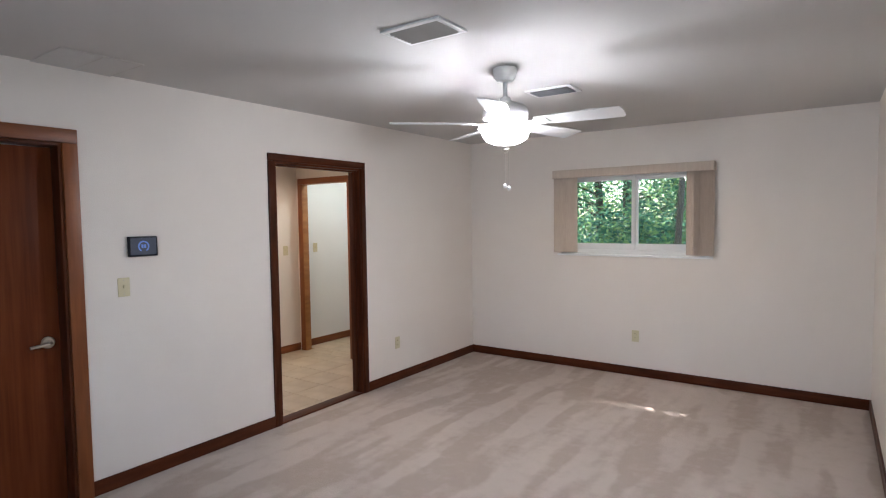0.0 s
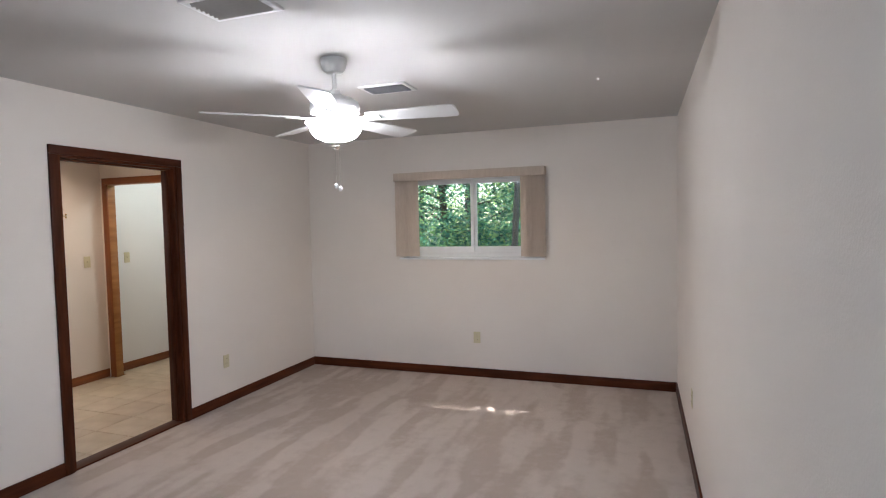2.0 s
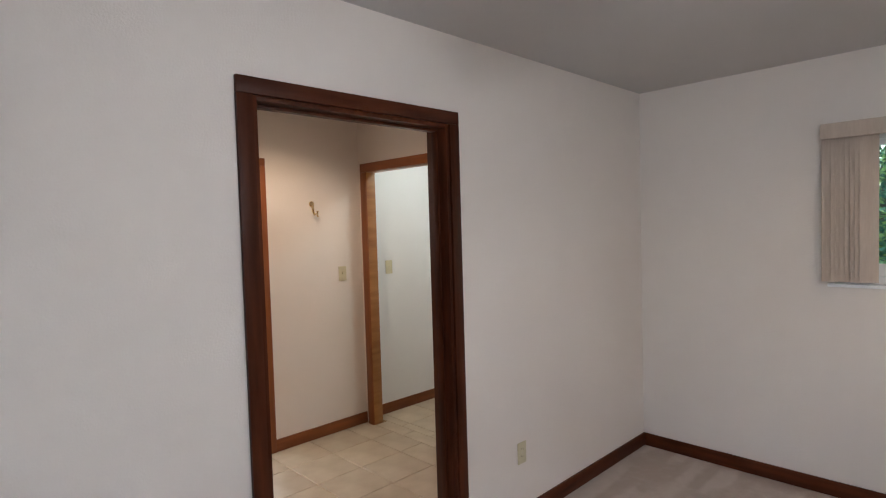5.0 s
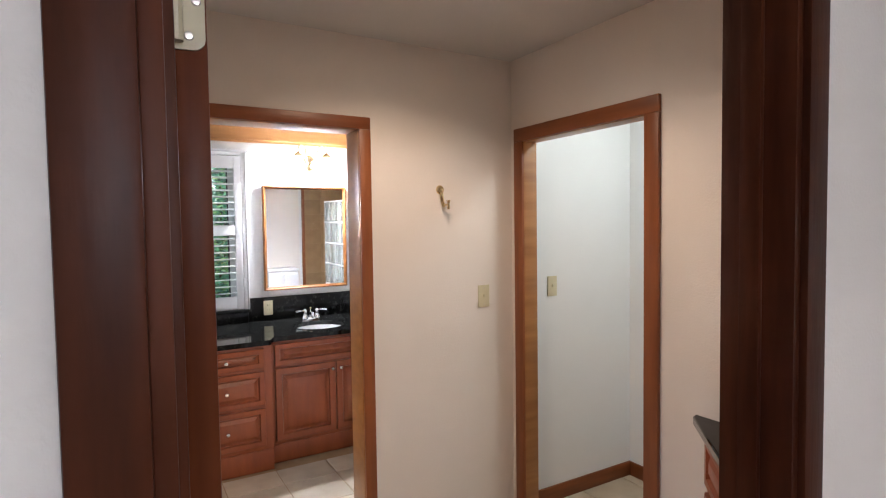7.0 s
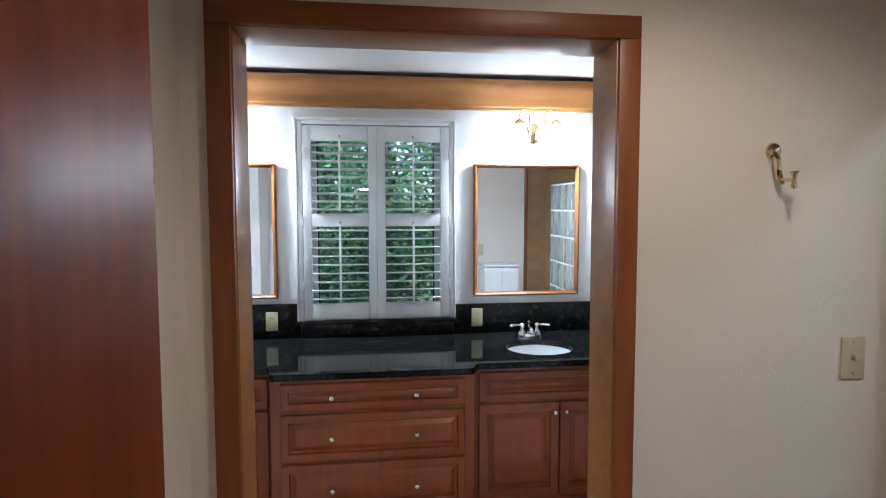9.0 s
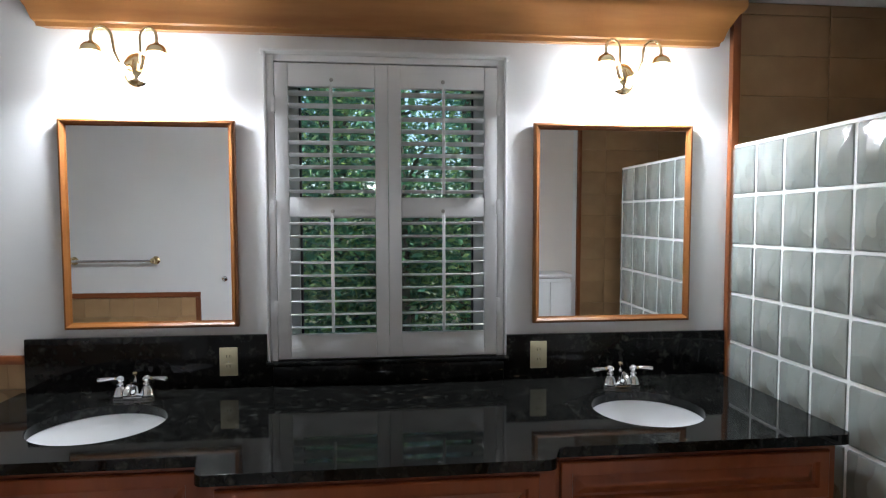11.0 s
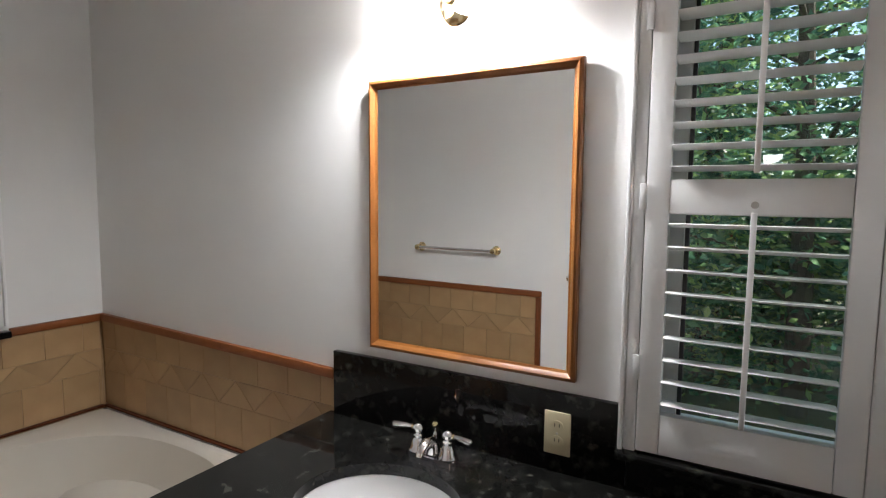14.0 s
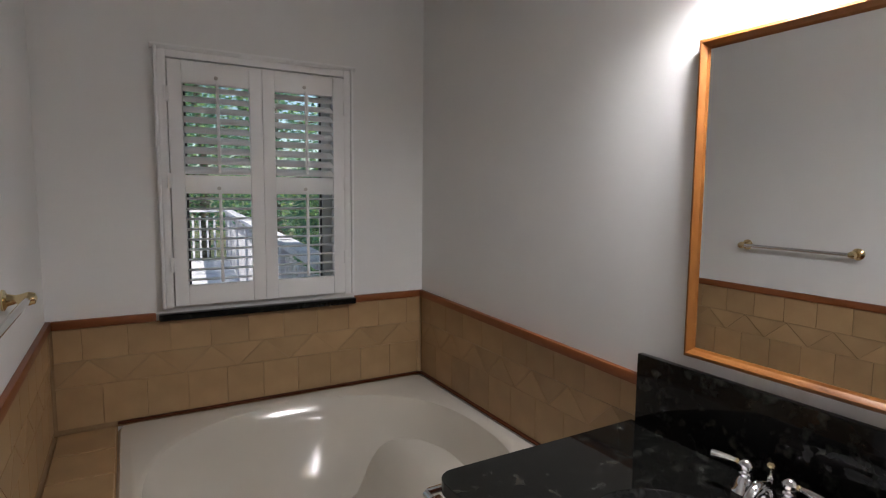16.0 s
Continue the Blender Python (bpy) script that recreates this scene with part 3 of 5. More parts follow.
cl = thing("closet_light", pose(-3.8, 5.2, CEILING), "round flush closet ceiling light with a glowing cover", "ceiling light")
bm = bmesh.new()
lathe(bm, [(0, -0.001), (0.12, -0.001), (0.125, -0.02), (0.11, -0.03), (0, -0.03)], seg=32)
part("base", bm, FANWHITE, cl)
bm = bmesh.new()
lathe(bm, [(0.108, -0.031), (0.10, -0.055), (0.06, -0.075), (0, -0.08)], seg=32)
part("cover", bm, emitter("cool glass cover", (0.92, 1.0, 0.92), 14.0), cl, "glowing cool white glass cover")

t = thing("thermostat", on_wall(BX0, 1.848, 1.448, 90), "black glossy touch-screen thermostat showing a blue dial", "thermostat")
part("housing", boxes((-0.088, 0.088, -0.024, -0.001, -0.062, 0.062), bevel=0.006), BLACKPLASTIC, t)
SCREEN = emitter("dim screen", (0.05, 0.07, 0.12), 0.06)
SCREEN.node_tree.nodes["Principled BSDF"].inputs["Base Color"].default_value = (0.02, 0.022, 0.03, 1)
DIAL = emitter("blue dial", (0.25, 0.42, 0.9), 0.08)
DIAL.node_tree.nodes["Principled BSDF"].inputs["Base Color"].default_value = (0.05, 0.1, 0.3, 1)
part("screen", boxes((-0.078, 0.078, -0.0265, -0.0245, -0.052, 0.052)), SCREEN, t, "dark glass screen")
bm = bmesh.new()
for i in range(24):
    a0, a1 = radians(-60 + i * 12.5), radians(-60 + (i + 1) * 12.5)
    vs = [bm.verts.new((r * math.cos(a), -0.0272, r * math.sin(a))) for r, a in ((0.026, a0), (0.034, a0), (0.034, a1), (0.026, a1))]
    bm.faces.new(vs)
part("dial_ring", bm, DIAL, t, "glowing blue ring")
for x in (-0.008, 0.008):
    part("digit", boxes((x - 0.006, x + 0.006, -0.0275, -0.027, -0.01, 0.012)), DIAL, t)


# ---- ceiling fixtures ----
def vent(name, cx, cy, sx, sy, label, slats, along_x=True):
    root = thing(name, pose(cx, cy, CEILING), label, "ceiling vent", "ceiling vents")
    part("frame", boxes((-sx, sx, -sy, -sy + 0.028, -0.012, -0.001), (-sx, sx, sy - 0.028, sy, -0.012, -0.001), (-sx, -sx + 0.028, -sy + 0.028, sy - 0.028, -0.012, -0.001), (sx - 0.028, sx, -sy + 0.028, sy - 0.028, -0.012, -0.001), bevel=0.003), FANWHITE, root)
    part("backing", boxes((-sx + 0.028, sx - 0.028, -sy + 0.028, sy - 0.028, -0.0035, -0.0012)), DARKHOLE, root, "dark duct opening")
    for i in range(slats):
        y = -sy + 0.028 + (2 * sy - 0.056) * (i + 0.5) / slats
        bm = bmesh.new()
        box(bm, -sx + 0.028, sx - 0.028, -0.011, 0.011, -0.0008, 0.0008)
        part("slat", bm, VENTMETAL if along_x else VENTDARK, root, at=Matrix.Translation((0, y, -0.010)) @ Matrix.Rotation(radians(-50 if along_x else 58), 4, "X"))
    return root


vent("ceiling_vent", -0.75, 2.21, 0.165, 0.115, "white metal ceiling register with tan louvers", 7)
vent("ceiling_vent", -0.775, 3.71, 0.165, 0.11, "grey metal ceiling register with open louvers", 6, False)
h = thing("attic_hatch", pose(-2.49, 1.51, CEILING), "flush painted return grille panel in the ceiling", "ceiling hatch")
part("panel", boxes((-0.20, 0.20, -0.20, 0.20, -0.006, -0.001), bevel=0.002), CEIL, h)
part("seam", boxes((0.188, 0.192, -0.2, 0.2, -0.0075, -0.0062), (-0.2, 0.2, 0.192, 0.196, -0.0075, -0.0062), (-0.2, 0.188, 0.0, 0.004, -0.0075, -0.0062)), VENTMETAL, h, "thin grey seam lines")

WARM = (1.0, 0.75, 0.52)
CANGLOW = emitter("warm can lens", (1.0, 0.80, 0.55), 6.0)


def can_light(cx, cy, watts, label):
    root = thing("recessed_light", pose(cx, cy, CEILING), label, "recessed light", "recessed lights")
    bm = bmesh.new()
    lathe(bm, [(0.068, -0.001), (0.095, -0.001), (0.095, -0.004), (0.082, -0.008), (0.068, -0.006)], seg=40)
    part("trim_ring", bm, FANWHITE, root)
    bm = bmesh.new()
    lathe(bm, [(0.068, -0.002), (0.05, -0.005), (0, -0.007)], seg=40)
    part("lens", bm, CANGLOW, root, "glowing warm lens")
    lamp = new("can_lamp", bpy.data.lights.new("can_lamp", "SPOT"))
    lamp.data.energy, lamp.data.color, lamp.data.spot_size, lamp.data.spot_blend, lamp.data.shadow_soft_size = watts, WARM, radians(150), 0.6, 0.06
    lamp.matrix_world = look((cx, cy, CEILING - 0.02), (cx, cy, 0))


can_light(-0.819, 4.569, 4.2, "small warm recessed light near the bedroom window")
can_light(-3.828, 3.795, 10.2, "glowing warm recessed light in the hall ceiling")

# ceiling fan
FX, FY = -0.77, 3.02
f = thing("ceiling_fan", pose(FX, FY, CEILING), "white ceiling fan with five blades and a lit glass bowl", "ceiling fan")
bm = bmesh.new()
lathe(bm, [(0, -0.001), (0.068, -0.001), (0.070, -0.02), (0.062, -0.055), (0.045, -0.075), (0.02, -0.08), (0, -0.08)])
part("canopy", bm, FANWHITE, f)
bm = bmesh.new()
lathe(bm, [(0.013, -0.075), (0.013, -0.165), (0.030, -0.17), (0.036, -0.19), (0.036, -0.20)])
part("downrod", bm, FANWHITE, f)
bm = bmesh.new()
lathe(bm, [(0, -0.195), (0.05, -0.195), (0.095, -0.21), (0.128, -0.235), (0.135, -0.265), (0.128, -0.29), (0.09, -0.30), (0, -0.30)], seg=48)
part("motor_housing", bm, FANWHITE, f)
bm = bmesh.new()
lathe(bm, [(0.0, -0.298), (0.062, -0.298), (0.066, -0.334), (0.058, -0.344), (0, -0.344)], seg=40)
part("light_fitter", bm, FANWHITE, f)
BOWL = emitter("lit frosted glass", (0.95, 0.97, 1.0), 18.0)
nt = BOWL.node_tree
clear = nt.nodes.new("ShaderNodeBsdfTransparent")
half = nt.nodes.new("ShaderNodeMixShader")
half.inputs[0].default_value = 0.24
nt.links.new(clear.outputs[0], half.inputs[1])
nt.links.new(nt.nodes["Principled BSDF"].outputs[0], half.inputs[2])
nt.links.new(half.outputs[0], nt.nodes["Material Output"].inputs[0])
bm = bmesh.new()
lathe(bm, [(0.150, -0.334), (0.153, -0.342), (0.140, -0.361), (0.132, -0.376), (0.128, -0.401), (0.105, -0.436), (0.065, -0.458), (0.02, -0.465), (0.018, -0.461), (0.062, -0.454), (0.10, -0.432), (0.123, -0.399), (0.127, -0.376), (0.135, -0.361), (0.147, -0.344)], seg=48)
part("glass_bowl", bm, BOWL, f, "glowing frosted glass bowl with a flared rim", Matrix.Translation((0, 0, -0.07)) @ Matrix.Diagonal((1.04, 1.04, 0.80, 1)))
bm = bmesh.new()
lathe(bm, [(0.022, -0.462), (0.022, -0.471), (0.012, -0.478), (0.012, -0.486), (0, -0.490)], seg=24)
part("finial", bm, NICKEL, f, "small nickel finial")
for x, y, l in ((0.02, 0.0, 0.20), (-0.012, 0.012, 0.185)):
    bm = bmesh.new()
    tube(bm, [(x, y, -0.476), (x, y, -0.476 - l)], 0.0016, 6)
    c = part("pull_chain", bm, NICKEL, f, "thin pull chain")
    bm = bmesh.new()
    lathe(bm, [(0, 0.012), (0.005, 0.010), (0.011, 0.0), (0.010, -0.010), (0.004, -0.016), (0, -0.017)], (x, y, -0.491 - l), 16)
    part("pull_knob", bm, FANWHITE, c, "white pull knob")
BLADE0 = 5.0
for i in range(5):
    a = BLADE0 + 72 * i
    m = Matrix.Rotation(radians(a), 4, "Z") @ Matrix.Translation((0, 0, -0.318)) @ Matrix.Rotation(radians(-12), 4, "X")
    bm = bmesh.new()
    outline = [(0.19, -0.048), (0.30, -0.060), (0.50, -0.070), (0.655, -0.071), (0.668, -0.066), (0.674, -0.054), (0.677, 0.0), (0.674, 0.054), (0.668, 0.066), (0.655, 0.071), (0.50, 0.070), (0.30, 0.060), (0.19, 0.048)]
    prism(bm, outline, m @ Matrix.Translation((0, 0, -0.003)), 0.006)
    b = part("blade", bm, FANWHITE, f)
    bm = bmesh.new()
    prism(bm, [(0.10, -0.018), (0.17, -0.016), (0.20, -0.036), (0.26, -0.030), (0.26, 0.030), (0.20, 0.036), (0.17, 0.016), (0.10, 0.018)], m @ Matrix.Translation((0, 0, -0.009)), 0.006)
    part("blade_iron", bm, FANWHITE, b)
point_lamp("fan_bulb", (FX, FY, CEILING - 0.392), 5.2, (0.95, 0.975, 1.0), 0.026)


# ---- hall things ----
hk = thing("robe_hook", on_wall(HX0, 4.203, 1.745, 90), "brass double robe hook on the hall wall", "hook")
bm = bmesh.new()
lathe(bm, [(0, 0.012), (0.012, 0.011), (0.020, 0.006), (0.022, 0.001), (0, 0.001)], m=Matrix.Translation((0, 0, 0.035)) @ Matrix.Rotation(radians(90), 4, "X"), seg=24)
part("rose", bm, BRASS, hk)
bm = bmesh.new()
tube(bm, [(0, -0.008, 0.03), (0, -0.017, 0.012), (0.002, -0.017, -0.012), (0.006, -0.020, -0.036), (0.009, -0.028, -0.050)], [0.007, 0.0095, 0.009, 0.0085, 0.006])
tube(bm, [(0.006, -0.018, -0.036), (0.009, -0.045, -0.041), (0.011, -0.062, -0.040)], [0.0055, 0.005, 0.005])
part("hook_arm", bm, BRASS, hk)
bm = bmesh.new()
lathe(bm, [(0, -0.026), (0.006, -0.024), (0.008, -0.017), (0.0055, -0.008), (0.005, 0.004), (0.008, 0.013), (0.011, 0.018), (0, 0.019)], (0.011, -0.064, -0.038), 16)
part("peg", bm, BRASS, hk, "brass peg flared at its top")


def raised_panel(bm, x, y0, y1, z0, z1, rail=0.045, t=0.018):
    """A cabinet front facing +x: frame, sunk field and raised centre."""
    def ring(y, z, yy, zz, xx):
        return [bm.verts.new((xx, a, b)) for a, b in ((y, z), (yy, z), (yy, zz), (y, zz))]
    steps = [(0, 0.0), (0, t - 0.004), (0.004, t), (rail - 0.006, t), (rail, t - 0.013), (rail + 0.008, t - 0.014), (rail + 0.028, t - 0.003), (rail + 0.032, t - 0.001)]
    rings = [ring(y0 + i, z0 + i, y1 - i, z1 - i, x + d) for i, d in steps]
    for a, b in zip(rings, rings[1:]):
        for k in range(4):
            bm.faces.new((a[k], a[(k + 1) % 4], b[(k + 1) % 4], b[k]))
    bm.faces.new(rings[-1])
    bm.faces.new(rings[0][::-1])
    return bm


def knob(parent, at):
    bm = bmesh.new()
    lathe(bm, [(0.006, 0), (0.005, 0.010), (0.009, 0.015), (0.013, 0.021), (0.011, 0.027), (0.005, 0.030), (0, 0.030)], m=Matrix.Translation(at) @ Matrix.Rotation(radians(90), 4, "Y"), seg=16)
    part("knob", bm, CHROME, parent, "round satin chrome knob")


def front(parent, name, x, y0, y1, z0, z1, knobs, rail=0.04):
    bm = bmesh.new()
    raised_panel(bm, x, y0, y1, z0, z1, rail)
    p = part(name, bm, CABINET, parent)
    for y, z in knobs:
        knob(p, (x + 0.018, y, z))
    return p


# small hall cabinet with an angled end in the corner
CB = [(-3.415, HY1 - 0.001), (-3.06, 4.29), (HX1 - 0.001, 4.29), (HX1 - 0.001, HY1 - 0.001)]
c = thing("hall_cabinet", Matrix(), "cherry wood corner cabinet with an angled end in the hall", "cabinet")
bm = bmesh.new()
prism(bm, CB, Matrix.Translation((0, 0, 0.09)), 0.775)
part("body", bm, CABINET, c)
bm = bmesh.new()
prism(bm, [(-3.34, HY1 - 0.001), (-3.04, 4.34), (HX1 - 0.001, 4.34), (HX1 - 0.001, HY1 - 0.001)], Matrix(), 0.09)
part("toe_kick", bm, DARK, c, "dark recessed toe kick")
ang = Matrix.Translation((-3.2375, 4.467, 0)) @ Matrix.Rotation(radians(225), 4, "Z")
for z0, z1, nm in ((0.12, 0.64, "door"), (0.67, 0.84, "drawer_front")):
    bm = bmesh.new()
    raised_panel(bm, 0.0, -0.22, 0.22, z0, z1, 0.035)
    part(nm, bm, CABINET, c, at=ang)
bm = bmesh.new()
prism(bm, [(-3.465, HY1 - 0.001), (-3.455, 4.615), (-3.075, 4.255), (HX1 - 0.001, 4.255), (HX1 - 0.001, HY1 - 0.001)], Matrix.Translation((0, 0, 0.866)), 0.034)
ct = solid("hall_countertop", bm, GRANITE, "polished black granite top with an angled end on the hall cabinet", "countertop")
mod = ct.modifiers.new("eased", "BEVEL")
mod.width, mod.segments = 0.006, 2

# ---- bathroom vanity ----
VTOP = 0.87
SINKS = ((-6.29, 2.257, 0.205), (-6.245, 4.11, 0.191))      # centre, half width along the wall
FS, FC, FL_ = -5.945, -5.865, -5.99      # counter front: shower side, middle, tub side
bm = bmesh.new()
outer = [(TX + 0.001, 1.788)] + arc((FL_ - 0.05, 1.838), 0.05, -90, 0, 8) + [(FL_, 2.665)] + arc((FC - 0.03, 2.72), 0.03, -90, 0, 4) + arc((FC - 0.03, 3.645), 0.03, 0, 90, 4) + [(FS, 3.70)] + arc((FS - 0.035, 4.60), 0.035, 0, 90, 6) + [(TX + 0.001, 4.635)]
loops = [[bm.verts.new((x, y, VTOP)) for x, y in outer]]
for sx, sy, sr in SINKS:
    loops.append([bm.verts.new((sx + 0.184 * math.cos(2 * math.pi * i / 48), sy + sr * math.sin(2 * math.pi * i / 48), VTOP)) for i in range(48)])
edges = [bm.edges.new((lp[i], lp[(i + 1) % len(lp)])) for lp in loops for i in range(len(lp))]
bmesh.ops.triangle_fill(bm, use_beauty=True, use_dissolve=False, edges=edges)
bmesh.ops.recalc_face_normals(bm, faces=bm.faces[:])
r = bmesh.ops.extrude_face_region(bm, geom=bm.faces[:])
bmesh.ops.translate(bm, vec=(0, 0, -0.032), verts=[v for v in r["geom"] if isinstance(v, bmesh.types.BMVert)])
top = solid("vanity_countertop", bm, GRANITE, "polished black granite vanity counter with two oval basins cut in", "countertop")
mod = top.modifiers.new("eased", "BEVEL")
mod.width, mod.segments, mod.limit_method, mod.angle_limit = 0.007, 3, "ANGLE", radians(50)
for y0, y1, h in ((1.812, 2.742, 0.222), (3.682, 4.655, 0.198)):
    solid("backsplash", boxes((TX + 0.001, TX + 0.022, y0, y1, VTOP, VTOP + h - 0.012), bevel=0.003), GRANITE, "black granite backsplash standing on the vanity counter", "backsplash", "granite backsplash")
solid("backsplash", boxes((TX + 0.001, TX + 0.022, 2.744, 3.680, VTOP, 0.952), bevel=0.003), GRANITE, "low black granite backsplash under the window", "backsplash", "granite backsplash")
solid("granite_sill", boxes((TX + 0.001, TX + 0.05, 2.72, 3.70, 0.953, 0.974), bevel=0.006), GRANITE, "black granite window sill over the vanity", "window sill", kind="structure")

for sx, sy, sr in SINKS:
    bm = bmesh.new()
    prof = [(1.0, -0.034), (0.985, -0.05), (0.93, -0.09), (0.78, -0.135), (0.5, -0.160), (0.14, -0.170), (0.12, -0.172)]
    lathe(bm, [(r * (sr + 0.0015), z) for r, z in prof], (sx, sy, VTOP), 48, sx=0.1855 / (sr + 0.0015))
    lathe(bm, [(1.05 * (sr + 0.0015), -0.034), (sr + 0.0015, -0.034)], (sx, sy, VTOP), 48, sx=0.1855 / (sr + 0.0015))
    s = thing("sink_basin", Matrix(), "white oval undermount porcelain basin", "sink", "vanity basins")
    part("bowl", bm, PORCELAIN, s)
    bm = bmesh.new()
    lathe(bm, [(0.024, -0.170), (0.022, -0.166), (0.008, -0.168), (0, -0.168)], (sx, sy, VTOP), 24)
    part("drain", bm, CHROME, s, "chrome drain")


def faucet(x, y):
    f = thing("faucet", pose(x, y, VTOP) @ Matrix.Scale(0.91, 4), "chrome two-handle faucet with brass accents on the granite", "faucet", "vanity faucets")
    bm = bmesh.new()
    for r, z, h in ((0.026, 0.001, 0.008), (0.022, 0.009, 0.007), (0.017, 0.016, 0.008)):
        prism(bm, arc((0, 0.058), r, 0, 180, 10) + arc((0, -0.058), r, 180, 360, 10), Matrix.Translation((0, 0, z)), h)
    part("base_plate", bm, CHROME, f)
    for s in (-1, 1):
        bm = bmesh.new()
        lathe(bm, [(0.029, 0.010), (0.030, 0.016), (0.026, 0.022), (0.0235, 0.034), (0.018, 0.046), (0.0135, 0.053), (0.0165, 0.057), (0.0165, 0.062), (0.0125, 0.066), (0.0125, 0.070), (0.0175, 0.076), (0.0185, 0.084), (0.014, 0.091), (0.007, 0.096), (0, 0.097)], (0, s * 0.052, 0), 24)
        hd = part("handle_post", bm, CHROME, f)
        bm = bmesh.new()
        tube(bm, [(0.002, s * 0.066, 0.083), (0.003, s * 0.078, 0.0835), (0.005, s * 0.092, 0.084), (0.009, s * 0.118, 0.082), (0.011, s * 0.134, 0.080), (0.0115, s * 0.138, 0.080)], [0.0048, 0.0062, 0.0082, 0.0105, 0.0112, 0.006], 14)
        part("lever", bm, CHROME, hd)
        bm = bmesh.new()
        lathe(bm, [(0.0062, 0), (0.0085, 0.002), (0.0085, 0.006), (0.0062, 0.008)], m=Matrix.Translation((0.002, s * 0.068, 0.083)) @ Matrix.Rotation(radians(-90 * s), 4, "X"), seg=14)
        part("collar", bm, BRASS, hd, "brass collar")
    bm = bmesh.new()
    tube(bm, [(0, 0, 0.020), (0.002, 0, 0.040), (0.012, 0, 0.055), (0.030, 0, 0.060), (0.054, 0, 0.054), (0.072, 0, 0.042), (0.077, 0, 0.032)], [0.024, 0.021, 0.0185, 0.016, 0.0135, 0.012, 0.0115], 18)
    part("spout", bm, CHROME, f)
    bm = bmesh.new()
    lathe(bm, [(0.0085, 0.045), (0.0085, 0.070), (0.0055, 0.074), (0.0032, 0.078), (0.0032, 0.090)], (-0.013, 0, 0), 14)
    part("rod_sleeve", bm, CHROME, f)
    bm = bmesh.new()
    lathe(bm, [(0, 0.110), (0.006, 0.1085), (0.0105, 0.103), (0.0105, 0.098), (0.006, 0.092), (0.0034, 0.089)], (-0.013, 0, 0), 16)
    part("lift_rod", bm, BRASS, f, "brass lift rod knob")


faucet(-6.548, 2.255)
faucet(-6.495, 4.125)


def carcass(c, x, y0, y1):
    """An open-topped cabinet box: two sides, a floor, and a face frame behind the fronts."""
    zt_ = VTOP - 0.033
    part("side", boxes((TX + 0.001, x - 0.02, y0, y0 + 0.018, 0.0, zt_)), CABINET, c)
    part("side", boxes((TX + 0.001, x - 0.02, y1 - 0.018, y1, 0.0, zt_)), CABINET, c)
    part("bottom", boxes((TX + 0.001, x - 0.02, y0 + 0.018, y1 - 0.018, 0.10, 0.118)), CABINET, c)
    part("face_frame", boxes((x - 0.02, x, y0, y1, 0.0, zt_), bevel=0.002), CABINET, c)


for y0, y1, knobside in ((1.80, 2.69, 1), (3.675, 4.60, 1)):
    c = thing("vanity_cabinet", Matrix(), "cherry wood vanity cabinet with false drawer and two raised-panel doors", "cabinet", "vanity cabinets")
    FACE = (FL_ if y0 < 3 else FS) - 0.035
    carcass(c, FACE, y0, y1)
    m = (y0 + y1) / 2
    front(c, "drawer_front", FACE, y0 + 0.035, y1 - 0.03, 0.665, 0.815, [])
    front(c, "door", FACE, y0 + 0.035, m - 0.003, 0.15, 0.648, [(m - 0.03, 0.60)], 0.05)
    front(c, "door", FACE, m + 0.003, y1 - 0.03, 0.15, 0.648, [(m + 0.03, 0.60)], 0.05)
    part("base_moulding", boxes((FACE, FACE + 0.008, y0, y1, 0.0, 0.125), bevel=0.003), CABINET, c)
c = thing("vanity_cabinet", Matrix(), "projecting cherry wood vanity cabinet with three wide drawers", "cabinet", "vanity cabinets")
FM = FC - 0.035
carcass(c, FM, 2.692, 3.673)
for z0, z1 in ((0.685, 0.815), (0.44, 0.665), (0.17, 0.42)):
    front(c, "drawer", FM, 2.74, 3.625, z0, z1, [(2.98, (z0 + z1) / 2), (3.385, (z0 + z1) / 2)], 0.04)
part("base_moulding", boxes((FM, FM + 0.008, 2.692, 3.673, 0.0, 0.14), bevel=0.003), CABINET, c)

b = thing("towel_bar", pose(-6.10, 1.80, 0.80), "short chrome towel bar on the vanity side by the tub", "towel bar")
bm = bmesh.new()
tube(bm, [(-0.20, 0, 0), (-0.20, -0.05, 0), (-0.19, -0.058, 0), (0.10, -0.058, 0), (0.11, -0.05, 0), (0.11, -0.001, 0)], 0.009)
part("bar", bm, CHROME, b)
for x in (-0.2, 0.11):
    bm = bmesh.new()
    lathe(bm, [(0.022, 0.001), (0.022, 0.006), (0.012, 0.012), (0, 0.012)], m=Matrix.Translation((x, 0, 0)) @ Matrix.Rotation(radians(90), 4, "X"), seg=20)
    part("rose", bm, CHROME, b)

plate("power_outlet", on_wall(TX + 0.0225, 2.572, 0.976, 90), "ivory duplex outlet set in the granite backsplash", "outlet")
plate("power_outlet", on_wall(TX + 0.0225, 3.828, 0.972, 90), "ivory safety outlet set in the granite backsplash", "outlet")


